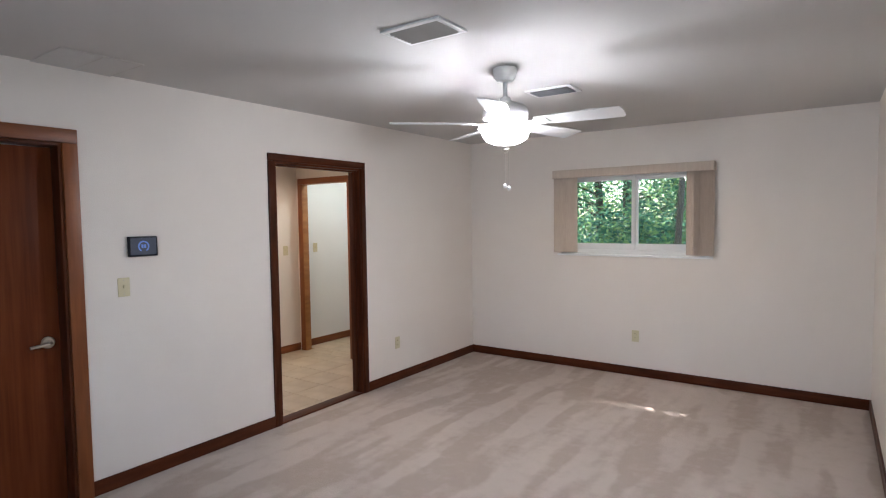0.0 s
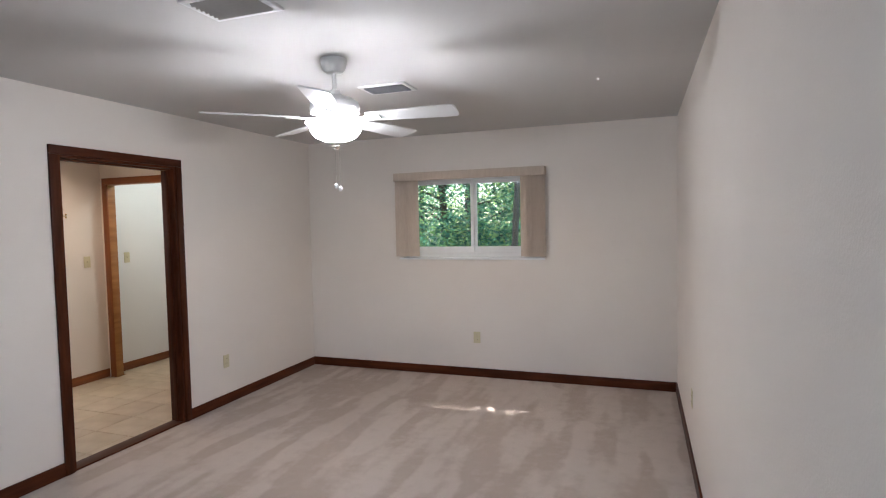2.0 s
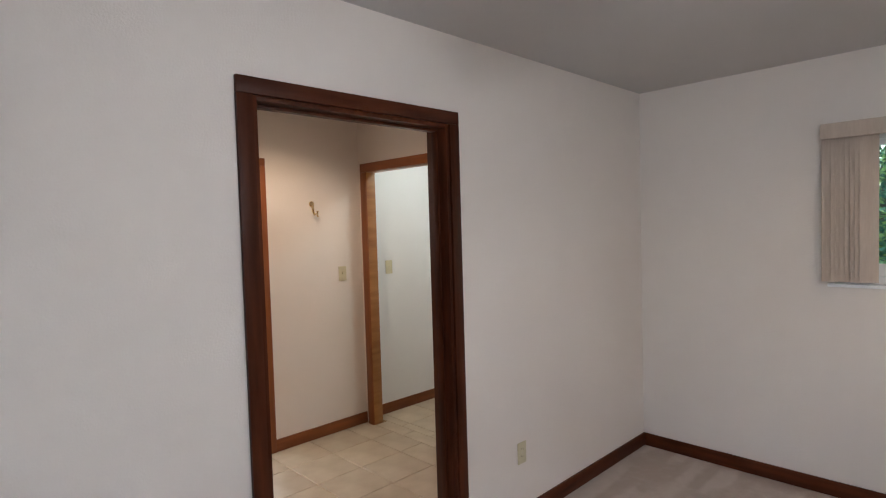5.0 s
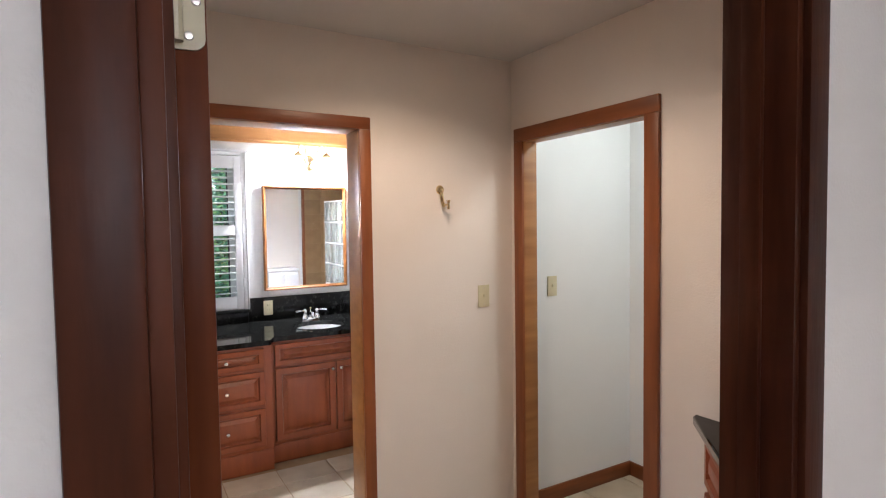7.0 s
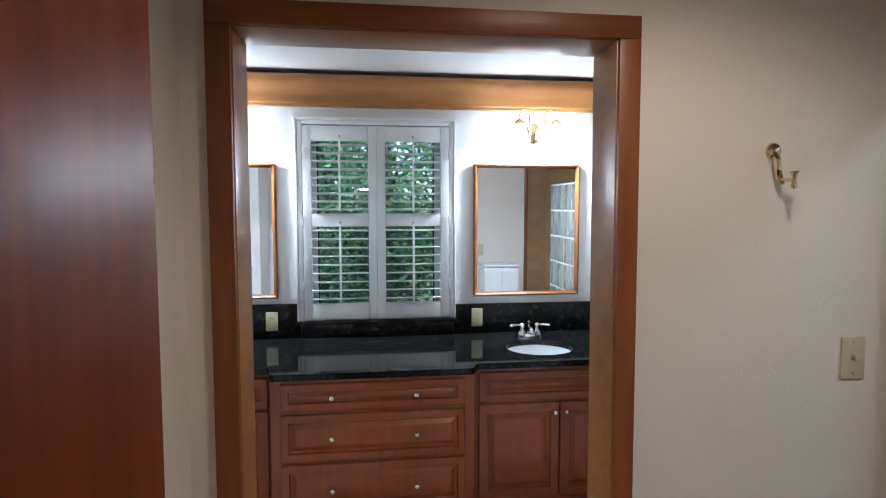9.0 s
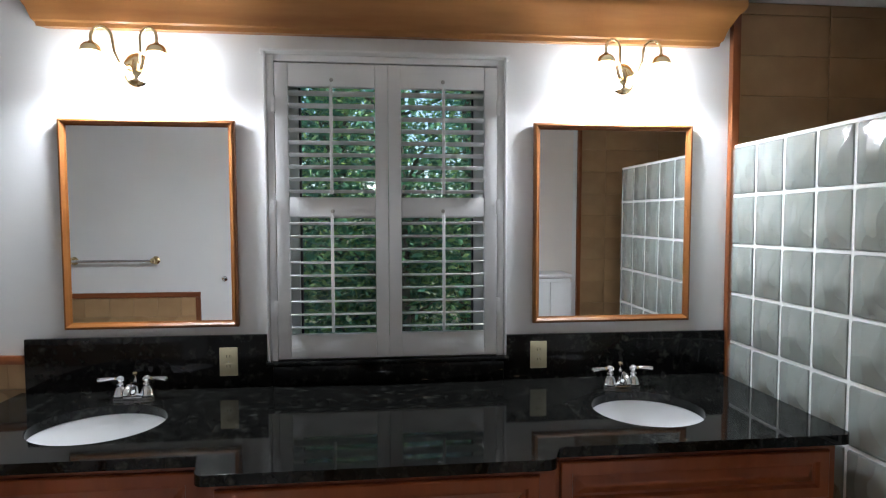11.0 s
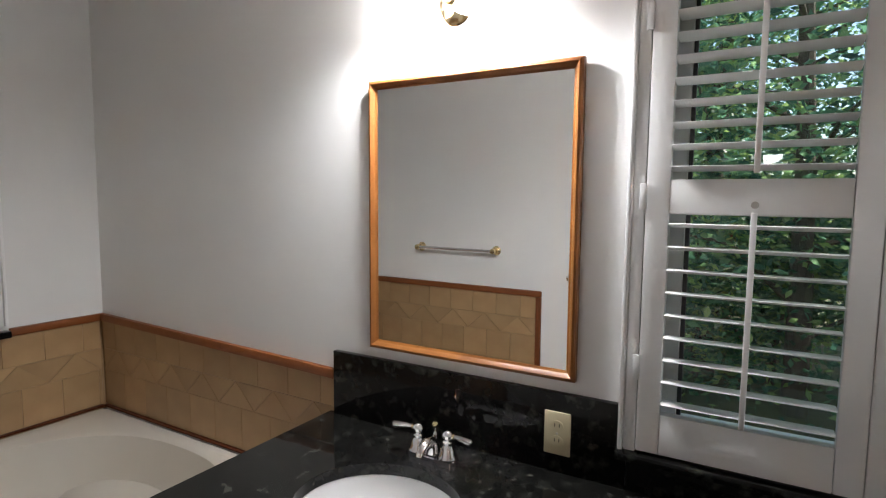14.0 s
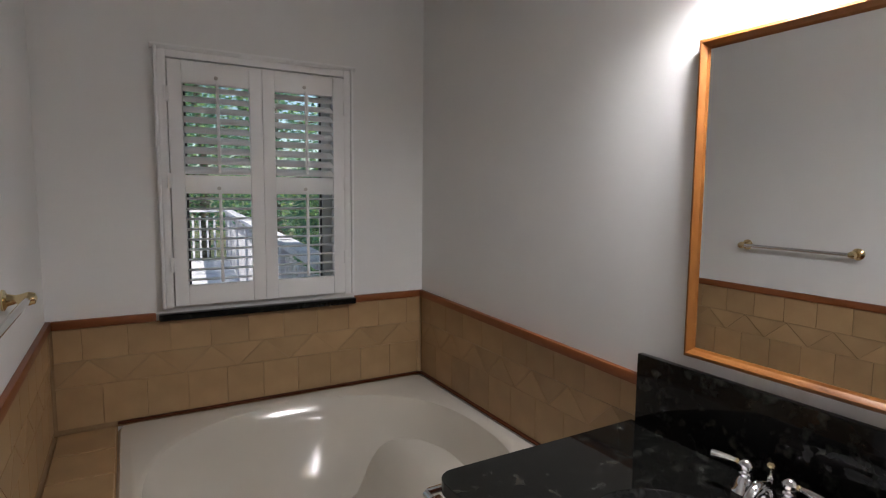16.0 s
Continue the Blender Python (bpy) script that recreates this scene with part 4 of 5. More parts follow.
def mirror(y0, y1, z0, z1):
    """A wall mirror in a bevelled wooden frame, facing +x."""
    root = thing("framed_mirror", pose(TX + 0.002, (y0 + y1) / 2, z0, 0, 0.4, 0), "rectangular wall mirror in a honey-gold wooden frame", "mirror", "vanity mirrors")
    hw, hh = (y1 - y0) / 2, z1 - z0
    prof = [(0.0, 0.0), (0.0, 0.017), (0.004, 0.022), (0.010, 0.0235), (0.016, 0.018), (0.020, 0.011), (0.026, 0.008), (0.026, 0.0)]
    corners = lambda i: ((-hw + i, i), (hw - i, i), (hw - i, hh - i), (-hw + i, hh - i))
    names = ("rail", "stile", "rail", "stile")
    for k in range(4):
        bm = bmesh.new()
        a = [bm.verts.new((x, *corners(i)[k])) for i, x in prof]
        bb = [bm.verts.new((x, *corners(i)[(k + 1) % 4])) for i, x in prof]
        for j in range(len(prof)):
            q = (j + 1) % len(prof)
            bm.faces.new((a[j], bb[j], bb[q], a[q]))
        bm.faces.new(a)
        bm.faces.new(bb[::-1])
        part(names[k], bm, GOLDWOOD, root)
    part("glass", boxes((0.003, 0.007, -hw + 0.020, hw - 0.020, 0.020, hh - 0.020)), MIRROR, root, "silvered mirror glass")
    return root


mirror(1.960, 2.611, 1.114, 1.924)
mirror(3.806, 4.491, 1.104, 1.934)


# ---- plantation shutters ----
def shutter_panel(parent, w, zs, tilt, n):
    """A panel from 0 to w: stiles, three rails and two banks of louvers with tilt rods. -y faces the room."""
    st = 0.052
    z0, z1, z2, z3, z4, z5 = zs
    for x in (0, w - st):
        part("stile", boxes((x + 0.001, x + st, -0.014, 0.014, z0, z5), bevel=0.003), WHITEPAINT, parent)
    for a, b in ((z0, z1), (z2, z3), (z4, z5)):
        part("rail", boxes((st, w - st, -0.013, 0.013, a, b), bevel=0.002), WHITEPAINT, parent)
    for (a, b), tilt_ in zip(((z1, z2), (z3, z4)), tilt):
        for i in range(n):
            z = a + (b - a) * (i + 0.5) / n
            bm = bmesh.new()
            prism(bm, [(-0.031, 0.0), (-0.02, 0.0035), (0, 0.005), (0.02, 0.0035), (0.031, 0.0), (0.02, -0.0035), (0, -0.005), (-0.02, -0.0035)], Matrix.Translation((st + 0.002, 0, z)) @ Matrix.Rotation(radians(tilt_), 4, "X") @ Matrix(((0, 0, 1, 0), (1, 0, 0, 0), (0, 1, 0, 0), (0, 0, 0, 1))), w - 2 * st - 0.004)
            part("louver", bm, WHITEPAINT, parent)
        part("tilt_rod", boxes((w / 2 - 0.006, w / 2 + 0.006, -0.045, -0.034, a + 0.012, b + 0.006), bevel=0.002), WHITEPAINT, parent)
    for z in (z2 + 0.012, z4 + 0.018):
        bm = bmesh.new()
        lathe(bm, [(0, 0.003), (0.007, 0.003), (0.008, 0.0)], m=Matrix.Translation((w / 2, -0.013, z + 0.01)) @ Matrix.Rotation(radians(90), 4, "X"), seg=14)
        part("rod_catch", bm, VENTMETAL, parent, "small grey catch")


def shutters(name, at, w, h, zs, tilt, label, frame=0.042):
    """A shuttered window: frame on the wall, two panels, hinges. x along the wall, -y into the room, origin low at the left."""
    root = thing(name, at, label, "shutters", kind="")
    part("frame_side", boxes((-frame + 0.013, -0.002, -0.027, -0.001, 0, h + frame - 0.013), bevel=0.003), WHITEPAINT, root)
    part("frame_side", boxes((w + 0.002, w + frame - 0.013, -0.027, -0.001, 0, h + frame - 0.013), bevel=0.003), WHITEPAINT, root)
    part("frame_head", boxes((-0.002, w + 0.002, -0.027, -0.001, h + 0.003, h + frame - 0.013), bevel=0.003), WHITEPAINT, root)
    for x in (-frame, w + frame - 0.0125):
        part("backband", boxes((x, x + 0.0125, -0.037, -0.001, 0, h + frame), bevel=0.005), WHITEPAINT, root)
    bm = bmesh.new()
    prism(bm, [(-0.001, 0), (-0.030, 0), (-0.034, 0.005), (-0.041, 0.010), (-0.042, 0.017), (-0.001, 0.017)], Matrix.Translation((-frame - 0.010, 0, h + frame - 0.0125)) @ Matrix(((0, 0, 1, 0), (1, 0, 0, 0), (0, 1, 0, 0), (0, 0, 0, 1))), w + 2 * frame + 0.020)
    part("crown_strip", bm, WHITEPAINT, root)
    for k in range(2):
        e = new("panel")
        e.parent = root
        e.matrix_basis = pose(k * w / 2, -0.02, 0)
        shutter_panel(e, w / 2, zs, tilt, 9)
    for x in (-0.004, w + 0.004):
        for z in (0.18 * h, 0.52 * h, 0.86 * h):
            part("hinge", boxes((x - 0.008, x + 0.008, -0.041, -0.034, z - 0.03, z + 0.03), bevel=0.002), WHITEPAINT, root)
    return root


shutters("shuttered_window", pose(TX, 2.766, 0.974, 0, 0, 90), 0.882, 1.18, (0.008, 0.105, 0.575, 0.652, 1.085, 1.176), (-7, -7), "white plantation shutters over the vanity window, louvers open")
shutters("shuttered_window", pose(-5.535, TY0, 1.060, 0, 0, 180), 0.715, 0.985, (0.008, 0.090, 0.462, 0.535, 0.895, 0.98), (-4, 30), "white plantation shutters over the tub window, louvers half open", 0.045)


def glazing(name, at, w, h, label):
    """The window behind the shutters: sash frame, meeting rail and panes. y runs outwards."""
    root = thing(name, at, label, "window", kind="structure")
    for nm, bx in (("sill_rail", (0, w, 0.07, 0.12, 0, 0.04)), ("head_rail", (0, w, 0.07, 0.12, h - 0.04, h)), ("side_frame", (0, 0.04, 0.07, 0.12, 0.04, h - 0.04)), ("side_frame", (w - 0.04, w, 0.07, 0.12, 0.04, h - 0.04)), ("meeting_rail", (0.04, w - 0.04, 0.075, 0.115, h / 2 - 0.02, h / 2 + 0.02))):
        part(nm, boxes(bx, bevel=0.003), VINYL, root)
    for a, b in ((0.04, h / 2 - 0.02), (h / 2 + 0.02, h - 0.04)):
        for x in (0.0405, w - 0.0495):
            part("gasket", boxes((x, x + 0.009, 0.086, 0.105, a + 0.001, b - 0.001)), DARKBRONZE, root, "dark glazing strip")
        p = part("pane", boxes((0.05, w - 0.05, 0.093, 0.098, a, b)), GLASS, root)
        p.visible_shadow = False


DARKBRONZE = material("dark glazing strip", (0.06, 0.06, 0.065), 0.4)
glazing("window_vanity", pose(TX, 2.80, 1.0, 0, 0, 90), 0.81, 1.13, "double-hung window behind the vanity shutters")
glazing("window_tub", pose(-5.56, TY0, 1.08, 0, 0, 180), 0.66, 0.95, "double-hung window behind the tub shutters")

# ---- cornice and sconces over the vanity ----
bm = bmesh.new()
prof = [(0.001, 2.262), (0.030, 2.262), (0.034, 2.277), (0.042, 2.283), (0.055, 2.322), (0.085, 2.372), (0.105, 2.39), (0.110, 2.405), (0.110, 2.43), (0.001, 2.43)]
a = [bm.verts.new((TX + x, 1.93 - 0.0 - x * 0.9, z)) for x, z in prof]
b2 = [bm.verts.new((TX + x, 4.57 + x * 0.9, z)) for x, z in prof]
for j in range(len(prof)):
    q = (j + 1) % len(prof)
    bm.faces.new((a[j], b2[j], b2[q], a[q]))
bm.faces.new(a)
bm.faces.new(b2[::-1])
solid("wood_cornice", bm, HONEY, "honey-stained wooden crown cornice over the vanity lights", "cornice")

SHADE = emitter("lit frosted tulip glass", (1.0, 0.98, 0.97), 7.5)
nt = SHADE.node_tree
clear = nt.nodes.new("ShaderNodeBsdfTransparent")
half = nt.nodes.new("ShaderNodeMixShader")
half.inputs[0].default_value = 0.70
nt.links.new(clear.outputs[0], half.inputs[1])
nt.links.new(nt.nodes["Principled BSDF"].outputs[0], half.inputs[2])
nt.links.new(half.outputs[0], nt.nodes["Material Output"].inputs[0])


def sconce(y, z):
    s = thing("vanity_sconce", pose(TX + 0.001, y, z), "brass two-arm wall sconce with lit frosted tulip shades", "wall lamp", "vanity sconces")
    bm = bmesh.new()
    lathe(bm, [(0, 0.022), (0.02, 0.02), (0.048, 0.010), (0.055, 0.001), (0, 0.001)], m=Matrix.Rotation(radians(90), 4, "Y"), seg=32, sx=1.2)
    part("backplate", bm, BRASS, s)
    for k in (-1, 1):
        yy = k * 0.115
        bm = bmesh.new()
        loop = [(0.082 + 0.018 * n / 10, k * (0.082 - 0.033 * math.cos(math.pi * n / 10)), 0.092 + 0.040 * math.sin(math.pi * n / 10)) for n in range(11)]
        pts = [(0.012, k * 0.010, -0.008), (0.040, k * 0.020, -0.006), (0.062, k * 0.036, 0.014), (0.075, k * 0.046, 0.046)] + loop + [(0.10, yy, 0.070)]
        tube(bm, pts, 0.0055, 10)
        arm = part("arm", bm, BRASS, s)
        bm = bmesh.new()
        lathe(bm, [(0.006, 0.078), (0.009, 0.074), (0.012, 0.070), (0.023, 0.066), (0.033, 0.056), (0.038, 0.044), (0.039, 0.036), (0.036, 0.034), (0.0, 0.034)], (0.10, yy, 0), 24)
        part("cap", bm, BRASS, arm)
        bm = bmesh.new()
        lathe(bm, [(0.034, 0.034), (0.036, 0.015), (0.042, -0.015), (0.048, -0.04), (0.064, -0.062), (0.062, -0.063), (0.046, -0.040), (0.040, -0.015), (0.034, 0.015), (0.031, 0.032)], (0.10, yy, 0), 28)
        part("shade", bm, SHADE, s, "glowing frosted tulip glass shade")
        point_lamp("sconce_bulb", (TX + 0.101, y + yy, z - 0.03), 16.5, (0.92, 0.965, 1.0), 0.03)


sconce(2.245, 2.115)
sconce(4.19, 2.125)

# ---- tub nook ----
TZ = 0.612
bm = bmesh.new()
x0, x1, y0, y1 = TX + 0.016, -5.315, TY0 + 0.016, 1.745
cx, cy = (x0 + x1) / 2, (y0 + y1) / 2
NSEG = 72
def rim(k, z, fx, fy, ex=2.0):
    ring = []
    for i in range(NSEG):
        a = 2 * math.pi * i / NSEG
        c_, s_ = math.cos(a), math.sin(a)
        ring.append(bm.verts.new((cx + fx * abs(c_) ** (2 / ex) * (1 if c_ >= 0 else -1), cy + fy * abs(s_) ** (2 / ex) * (1 if s_ >= 0 else -1), z)))
    return ring
HX_, HY_ = (x1 - x0) / 2, (y1 - y0) / 2
rings = [rim(0, 0.05, HX_, HY_, 40), rim(0, TZ - 0.012, HX_, HY_, 40), rim(0, TZ, HX_ - 0.010, HY_ - 0.010, 36), rim(0, TZ + 0.002, HX_ - 0.04, HY_ - 0.04, 14),
         rim(0, TZ - 0.002, HX_ - 0.055, HY_ - 0.060, 2.5), rim(0, TZ - 0.012, HX_ - 0.068, HY_ - 0.073, 2.4), rim(0, TZ - 0.10, HX_ - 0.10, HY_ - 0.11, 2.4), rim(0, TZ - 0.30, HX_ - 0.16, HY_ - 0.17, 2.3), rim(0, TZ - 0.40, HX_ - 0.24, HY_ - 0.25, 2.2), rim(0, TZ - 0.42, HX_ - 0.40, HY_ - 0.40, 2.0)]
for a, b2 in zip(rings, rings[1:]):
    for i in range(NSEG):
        bm.faces.new((a[i], a[(i + 1) % NSEG], b2[(i + 1) % NSEG], b2[i]))
bm.faces.new(rings[-1])
t = thing("bathtub", Matrix(), "glossy bone-coloured drop-in corner bathtub with an oval well", "bathtub")
part("shell", bm, ACRYLIC, t)
bm = bmesh.new()
lathe(bm, [(0.56, -0.420), (0.49, -0.385), (0.44, -0.330), (0.40, -0.270), (0.362, -0.225), (0.32, -0.197), (0.27, -0.181), (0.19, -0.170), (0.10, -0.165), (0, -0.163)], (cx - 0.655, cy - 0.30, TZ), 64, sx=0.90, sy=1.2)
for v in bm.verts:
    v.co.x, v.co.y = max(v.co.x, x0 + 0.03), max(v.co.y, y0 + 0.03)
part("seat", bm, ACRYLIC, t, "moulded seat inside the well")
# wooden chair rail over the tile, and the dark bead at the tub
def rail(axis, face, out, a0, a1, z0, z1, mat, d=0.018, name="chair_rail", label="red-brown wooden cap rail over the tile"):
    bm = bmesh.new()
    lo, hi = sorted((face, face + out * d))
    box(bm, lo, hi, a0, a1, z0, z1, bevel=0.004) if axis == "x" else box(bm, a0, a1, lo, hi, z0, z1, bevel=0.004)
    solid(name, bm, mat, label, "trim", kind="structure")
bm = box(bmesh.new(), TX, TX + 0.020, TY0, 1.811, 1.012, 1.045, bevel=0.004)
for v in bm.verts:
    v.co.z -= 0.021 * (v.co.y - TY0)
solid("chair_rail", bm, REDH, "red-brown wooden cap rail over the tile, slightly out of level", "trim", kind="structure")
rail("y", TY0, 1, TX + 0.018, -6.305, 1.012, 1.045, REDH)
rail("y", TY0, 1, -5.465, -5.118, 1.012, 1.045, REDH)
rail("x", -5.10, -1, TY0, 1.955, 1.012, 1.045, REDH)
rail("x", -5.10, -1, 1.925, 1.955, 0.0, 1.011, RED)
rail("x", TX, 1, TY0 + 0.014, 1.763, TZ + 0.001, TZ + 0.010, DARKH, 0.020, "trim_bead", "thin dark bead between tile and tub")
rail("y", TY0, 1, TX + 0.020, -5.315, TZ + 0.001, TZ + 0.010, DARKH, 0.020, "trim_bead", "thin dark bead between tile and tub")
solid("granite_sill", boxes((-6.30, -5.475, TY0 + 0.001, TY0 + 0.045, 1.012, 1.040), bevel=0.006), GRANITE, "black granite sill under the tub window shutters", "window sill", kind="structure")
solid("tub_deck", boxes((-5.314, -5.101, TY0 + 0.001, 1.745, 0.0, TZ - 0.012)), GROUT, "tiled ledge beside the tub", "tub deck", kind="structure", smooth=False)
solid("tub_apron", boxes((TX + 0.02, -5.101, 1.746, 1.762, 0.0, TZ - 0.012)), GROUT, "tiled front of the tub platform", "tub apron", kind="structure", smooth=False)

g = thing("towel_rail", on_wall(-5.10, 1.42, 1.258, -90), "chrome towel bar with brass ends on the nook wall", "towel bar")
bm = bmesh.new()
tube(bm, [(-0.255, -0.055, 0), (0.255, -0.055, 0)], 0.009, 12)
part("bar", bm, CHROME, g)
for x in (-0.255, 0.255):
    bm = bmesh.new()
    lathe(bm, [(0, 0.074), (0.014, 0.069), (0.018, 0.055), (0.014, 0.042), (0.011, 0.03), (0.016, 0.012), (0.027, 0.006), (0.027, 0.001), (0, 0.001)], m=Matrix.Translation((x, 0, 0)) @ Matrix.Rotation(radians(90), 4, "X"), seg=20)
    part("post", bm, BRASS, g, "brass post")

hk = thing("robe_hook", on_wall(-5.10, 2.112, 1.13, -90), "small chrome robe hook on the wall beside the tub tiles", "hook")
bm = bmesh.new()
lathe(bm, [(0, 0.010), (0.012, 0.009), (0.018, 0.005), (0.019, 0.001), (0, 0.001)], m=Matrix.Rotation(radians(90), 4, "X"), seg=20)
part("rose", bm, CHROME, hk)
bm = bmesh.new()
tube(bm, [(0, -0.006, 0), (0, -0.026, -0.006), (0, -0.040, -0.002), (0, -0.046, 0.014)], [0.007, 0.006, 0.006, 0.008])
part("hook_arm", bm, CHROME, hk)


# ---- shower ----
solid("wood_trim", boxes((TX + 0.001, TX + 0.030, 4.66, 4.695, 0.0, CEILING), bevel=0.004), RED, "upright red-brown corner trim beside the shower", "trim", kind="structure")
solid("wood_trim", boxes((-4.72, TX1 - 0.001, 4.675, 4.705, 0.0, CEILING), bevel=0.004), RED, "upright red-brown trim where the shower tile begins", "trim", kind="structure")
gb = thing("glass_block_wall", Matrix(), "shower screen wall of wavy glass blocks in pale mortar", "glass block wall")
BW, BH = 0.158, 0.209
bm = bmesh.new()
box(bm, -BW / 2 + 0.006, BW / 2 - 0.006, -0.040, 0.040, -BH / 2 + 0.006, BH / 2 - 0.006, bevel=0.012, seg=2)
block_mesh = finish("glass_block", bm, BLOCKGLASS)
ROWS_GB, COLS_GB = 9, 7
joints = []
zt = 1.853
for r in range(ROWS_GB):
    for k in range(COLS_GB):
        xx, zz = TX + 0.015 + BW * (k + 0.5), zt - 0.008 - BH * (r + 0.5)
        if zz < 0.1:
            continue
        o = new("glass_block", block_mesh)
        o.parent = gb
        o.location = (xx, SHY, zz)
XE = TX + 0.015 + BW * COLS_GB
for r in range(ROWS_GB + 1):
    z = zt - 0.008 - BH * r
    if z > 0:
        joints.append((TX + 0.012, XE + 0.014, SHY - 0.034, SHY + 0.034, z - 0.0058, z + 0.0058))
part("mortar_course", boxes(*joints), LIGHTGROUT, gb)
part("mortar_upright", boxes(*[(TX + 0.015 + BW * k - 0.0056, TX + 0.015 + BW * k + 0.0056, SHY - 0.0335, SHY + 0.0335, 0, zt - 0.015) for k in range(COLS_GB + 1)]), LIGHTGROUT, gb)

for r in range(ROWS_GB):
    zz = zt - 0.008 - BH * (r + 0.5)
    if zz > 0.1:
        bm = bmesh.new()
        prism(bm, [(XE + 0.0058, -0.038), (XE + 0.008, -0.036)] + arc((XE + 0.008, 0), 0.034, -80, 80, 8) + [(XE + 0.008, 0.036), (XE + 0.0058, 0.038)], Matrix.Translation((0, SHY, zz - BH / 2 + 0.006)), BH - 0.012)
        part("glass_block", bm, BLOCKGLASS, gb, "rounded end block" if r == 0 else "")

wc = thing("white_cabinet", pose(-4.85, 4.43, 0), "low white two-door cabinet standing beside the shower", "cabinet")
part("body", boxes((-0.10, 0.158, -0.21, 0.125, 0.0, 1.09), bevel=0.022), WHITEPAINT, wc)
part("top", boxes((-0.115, 0.158, -0.215, 0.13, 1.091, 1.118), bevel=0.011), WHITEPAINT, wc)
for y in (-0.127, 0.042):
    part("door", boxes((-0.118, -0.101, y - 0.080, y + 0.080, 0.05, 1.06), bevel=0.005), WHITEPAINT, wc)
plate("light_switch", on_wall(TX1, 4.23, 1.24, -90), "ivory toggle switch above the white cabinet", "switch")

# ---- outdoors ----
solid("ground", boxes((-400, 400, -400, 400, -0.75, -0.7)), GROUND, "woodland floor sloping flat around the house", "ground", kind="structure", smooth=False)
dk = thing("garden_deck", pose(-5.4, 0.27, 0.15), "weathered pale wooden deck with a slatted railing", "deck")
for i in range(62):
    part("deck_board", boxes((-2.0, 2.6, -0.15 - 0.145 * (i + 1), -0.15 - 0.145 * i - 0.008, -0.03, 0.0)), DECKWOOD, dk)
part("frame", boxes((-2.0, 2.6, -9.1, -0.14, -0.83, -0.031)), DECKWOOD, dk)
def railing(p, q, nm):
    p, q = Vector(p), Vector(q)
    d = (q - p)
    n = max(2, int(d.length / 0.125))
    ang = math.degrees(math.atan2(d.y, d.x))
    for i in range(n + 1):
        at = Matrix.Translation(p + d * i / n) @ Matrix.Rotation(radians(ang), 4, "Z")
        big = i % 12 == 0 or i == n
        s = 0.045 if big else 0.018
        part("post" if big else "baluster", boxes((-s, s, -s, s, 0, 1.0 if big else 0.88)), DECKWOOD, dk, at=at)
    part("hand_rail", boxes((0, d.length, -0.07, 0.07, 0.96, 1.0)), DECKWOOD, dk, at=Matrix.Translation(p) @ Matrix.Rotation(radians(ang), 4, "Z"))
railing((-0.93, -0.3, 0), (-1.7, -8.9, 0), "a")
railing((-1.7, -8.9, 0), (2.5, -8.9, 0), "b")


def tree(x, y, h, r, seed, spread, low=0.15, leaves=10500):
    """A tapered trunk with limbs and a crown of many small leaf pairs, uneven in outline."""
    rnd = random.Random(seed)
    root = thing("tree", pose(x, y, -0.72), "tall leafy green tree for the woods in view and the sun screen", "tree", "woodland trees")
    bm = bmesh.new()
    bend = [Vector((rnd.uniform(-0.25, 0.25) * i / 5, rnd.uniform(-0.25, 0.25) * i / 5, h * 0.9 * i / 5)) for i in range(6)]
    tube(bm, bend, [r * (1 - 0.15 * i) for i in range(6)], 10)
    tips = []
    for i in range(20):
        z = h * (low + (0.9 - low) * i / 20)
        a = rnd.uniform(0, 6.28)
        k = z / (h * 0.9) * 5
        b0 = bend[int(k)].lerp(bend[min(5, int(k) + 1)], k % 1)
        ln = spread * (0.5 + 0.5 * rnd.random()) * (1.1 - 0.6 * z / h)
        e = b0 + Vector((math.cos(a) * ln, math.sin(a) * ln, ln * rnd.uniform(-0.1, 0.5)))
        mid = b0.lerp(e, 0.5) + Vector((0, 0, 0.12 * ln))
        tube(bm, [b0, mid, e], [r * 0.28, r * 0.16, r * 0.05], 6)
        tips += [mid, e, b0.lerp(e, 0.8), b0.lerp(e, 0.65)]
    part("trunk", bm, BARK, root)
    vs, fs = [], []
    for i in range(leaves):
        c0 = tips[rnd.randrange(len(tips))] + Vector((rnd.gauss(0, 0.42), rnd.gauss(0, 0.42), rnd.gauss(0, 0.36)))
        s = rnd.uniform(0.03, 0.075)
        u = Vector((rnd.gauss(0, 1), rnd.gauss(0, 1), rnd.gauss(0, 0.5))).normalized()
        w = u.cross(Vector((rnd.gauss(0, 1), rnd.gauss(0, 1), rnd.gauss(0, 1)))).normalized()
        k = len(vs)
        vs += [c0 - u * s, c0 + w * s * 0.45, c0 + u * s, c0 - w * s * 0.45]
        fs.append((k, k + 1, k + 2, k + 3))
    me = bpy.data.meshes.new("crown")
    me.from_pydata(vs, [], fs)
    me.materials.append(LEAF)
    cr = new("crown", me)
    cr.parent = root
    tagged(cr, "crown of small mid-green leaves", kind="stuff")
    return root


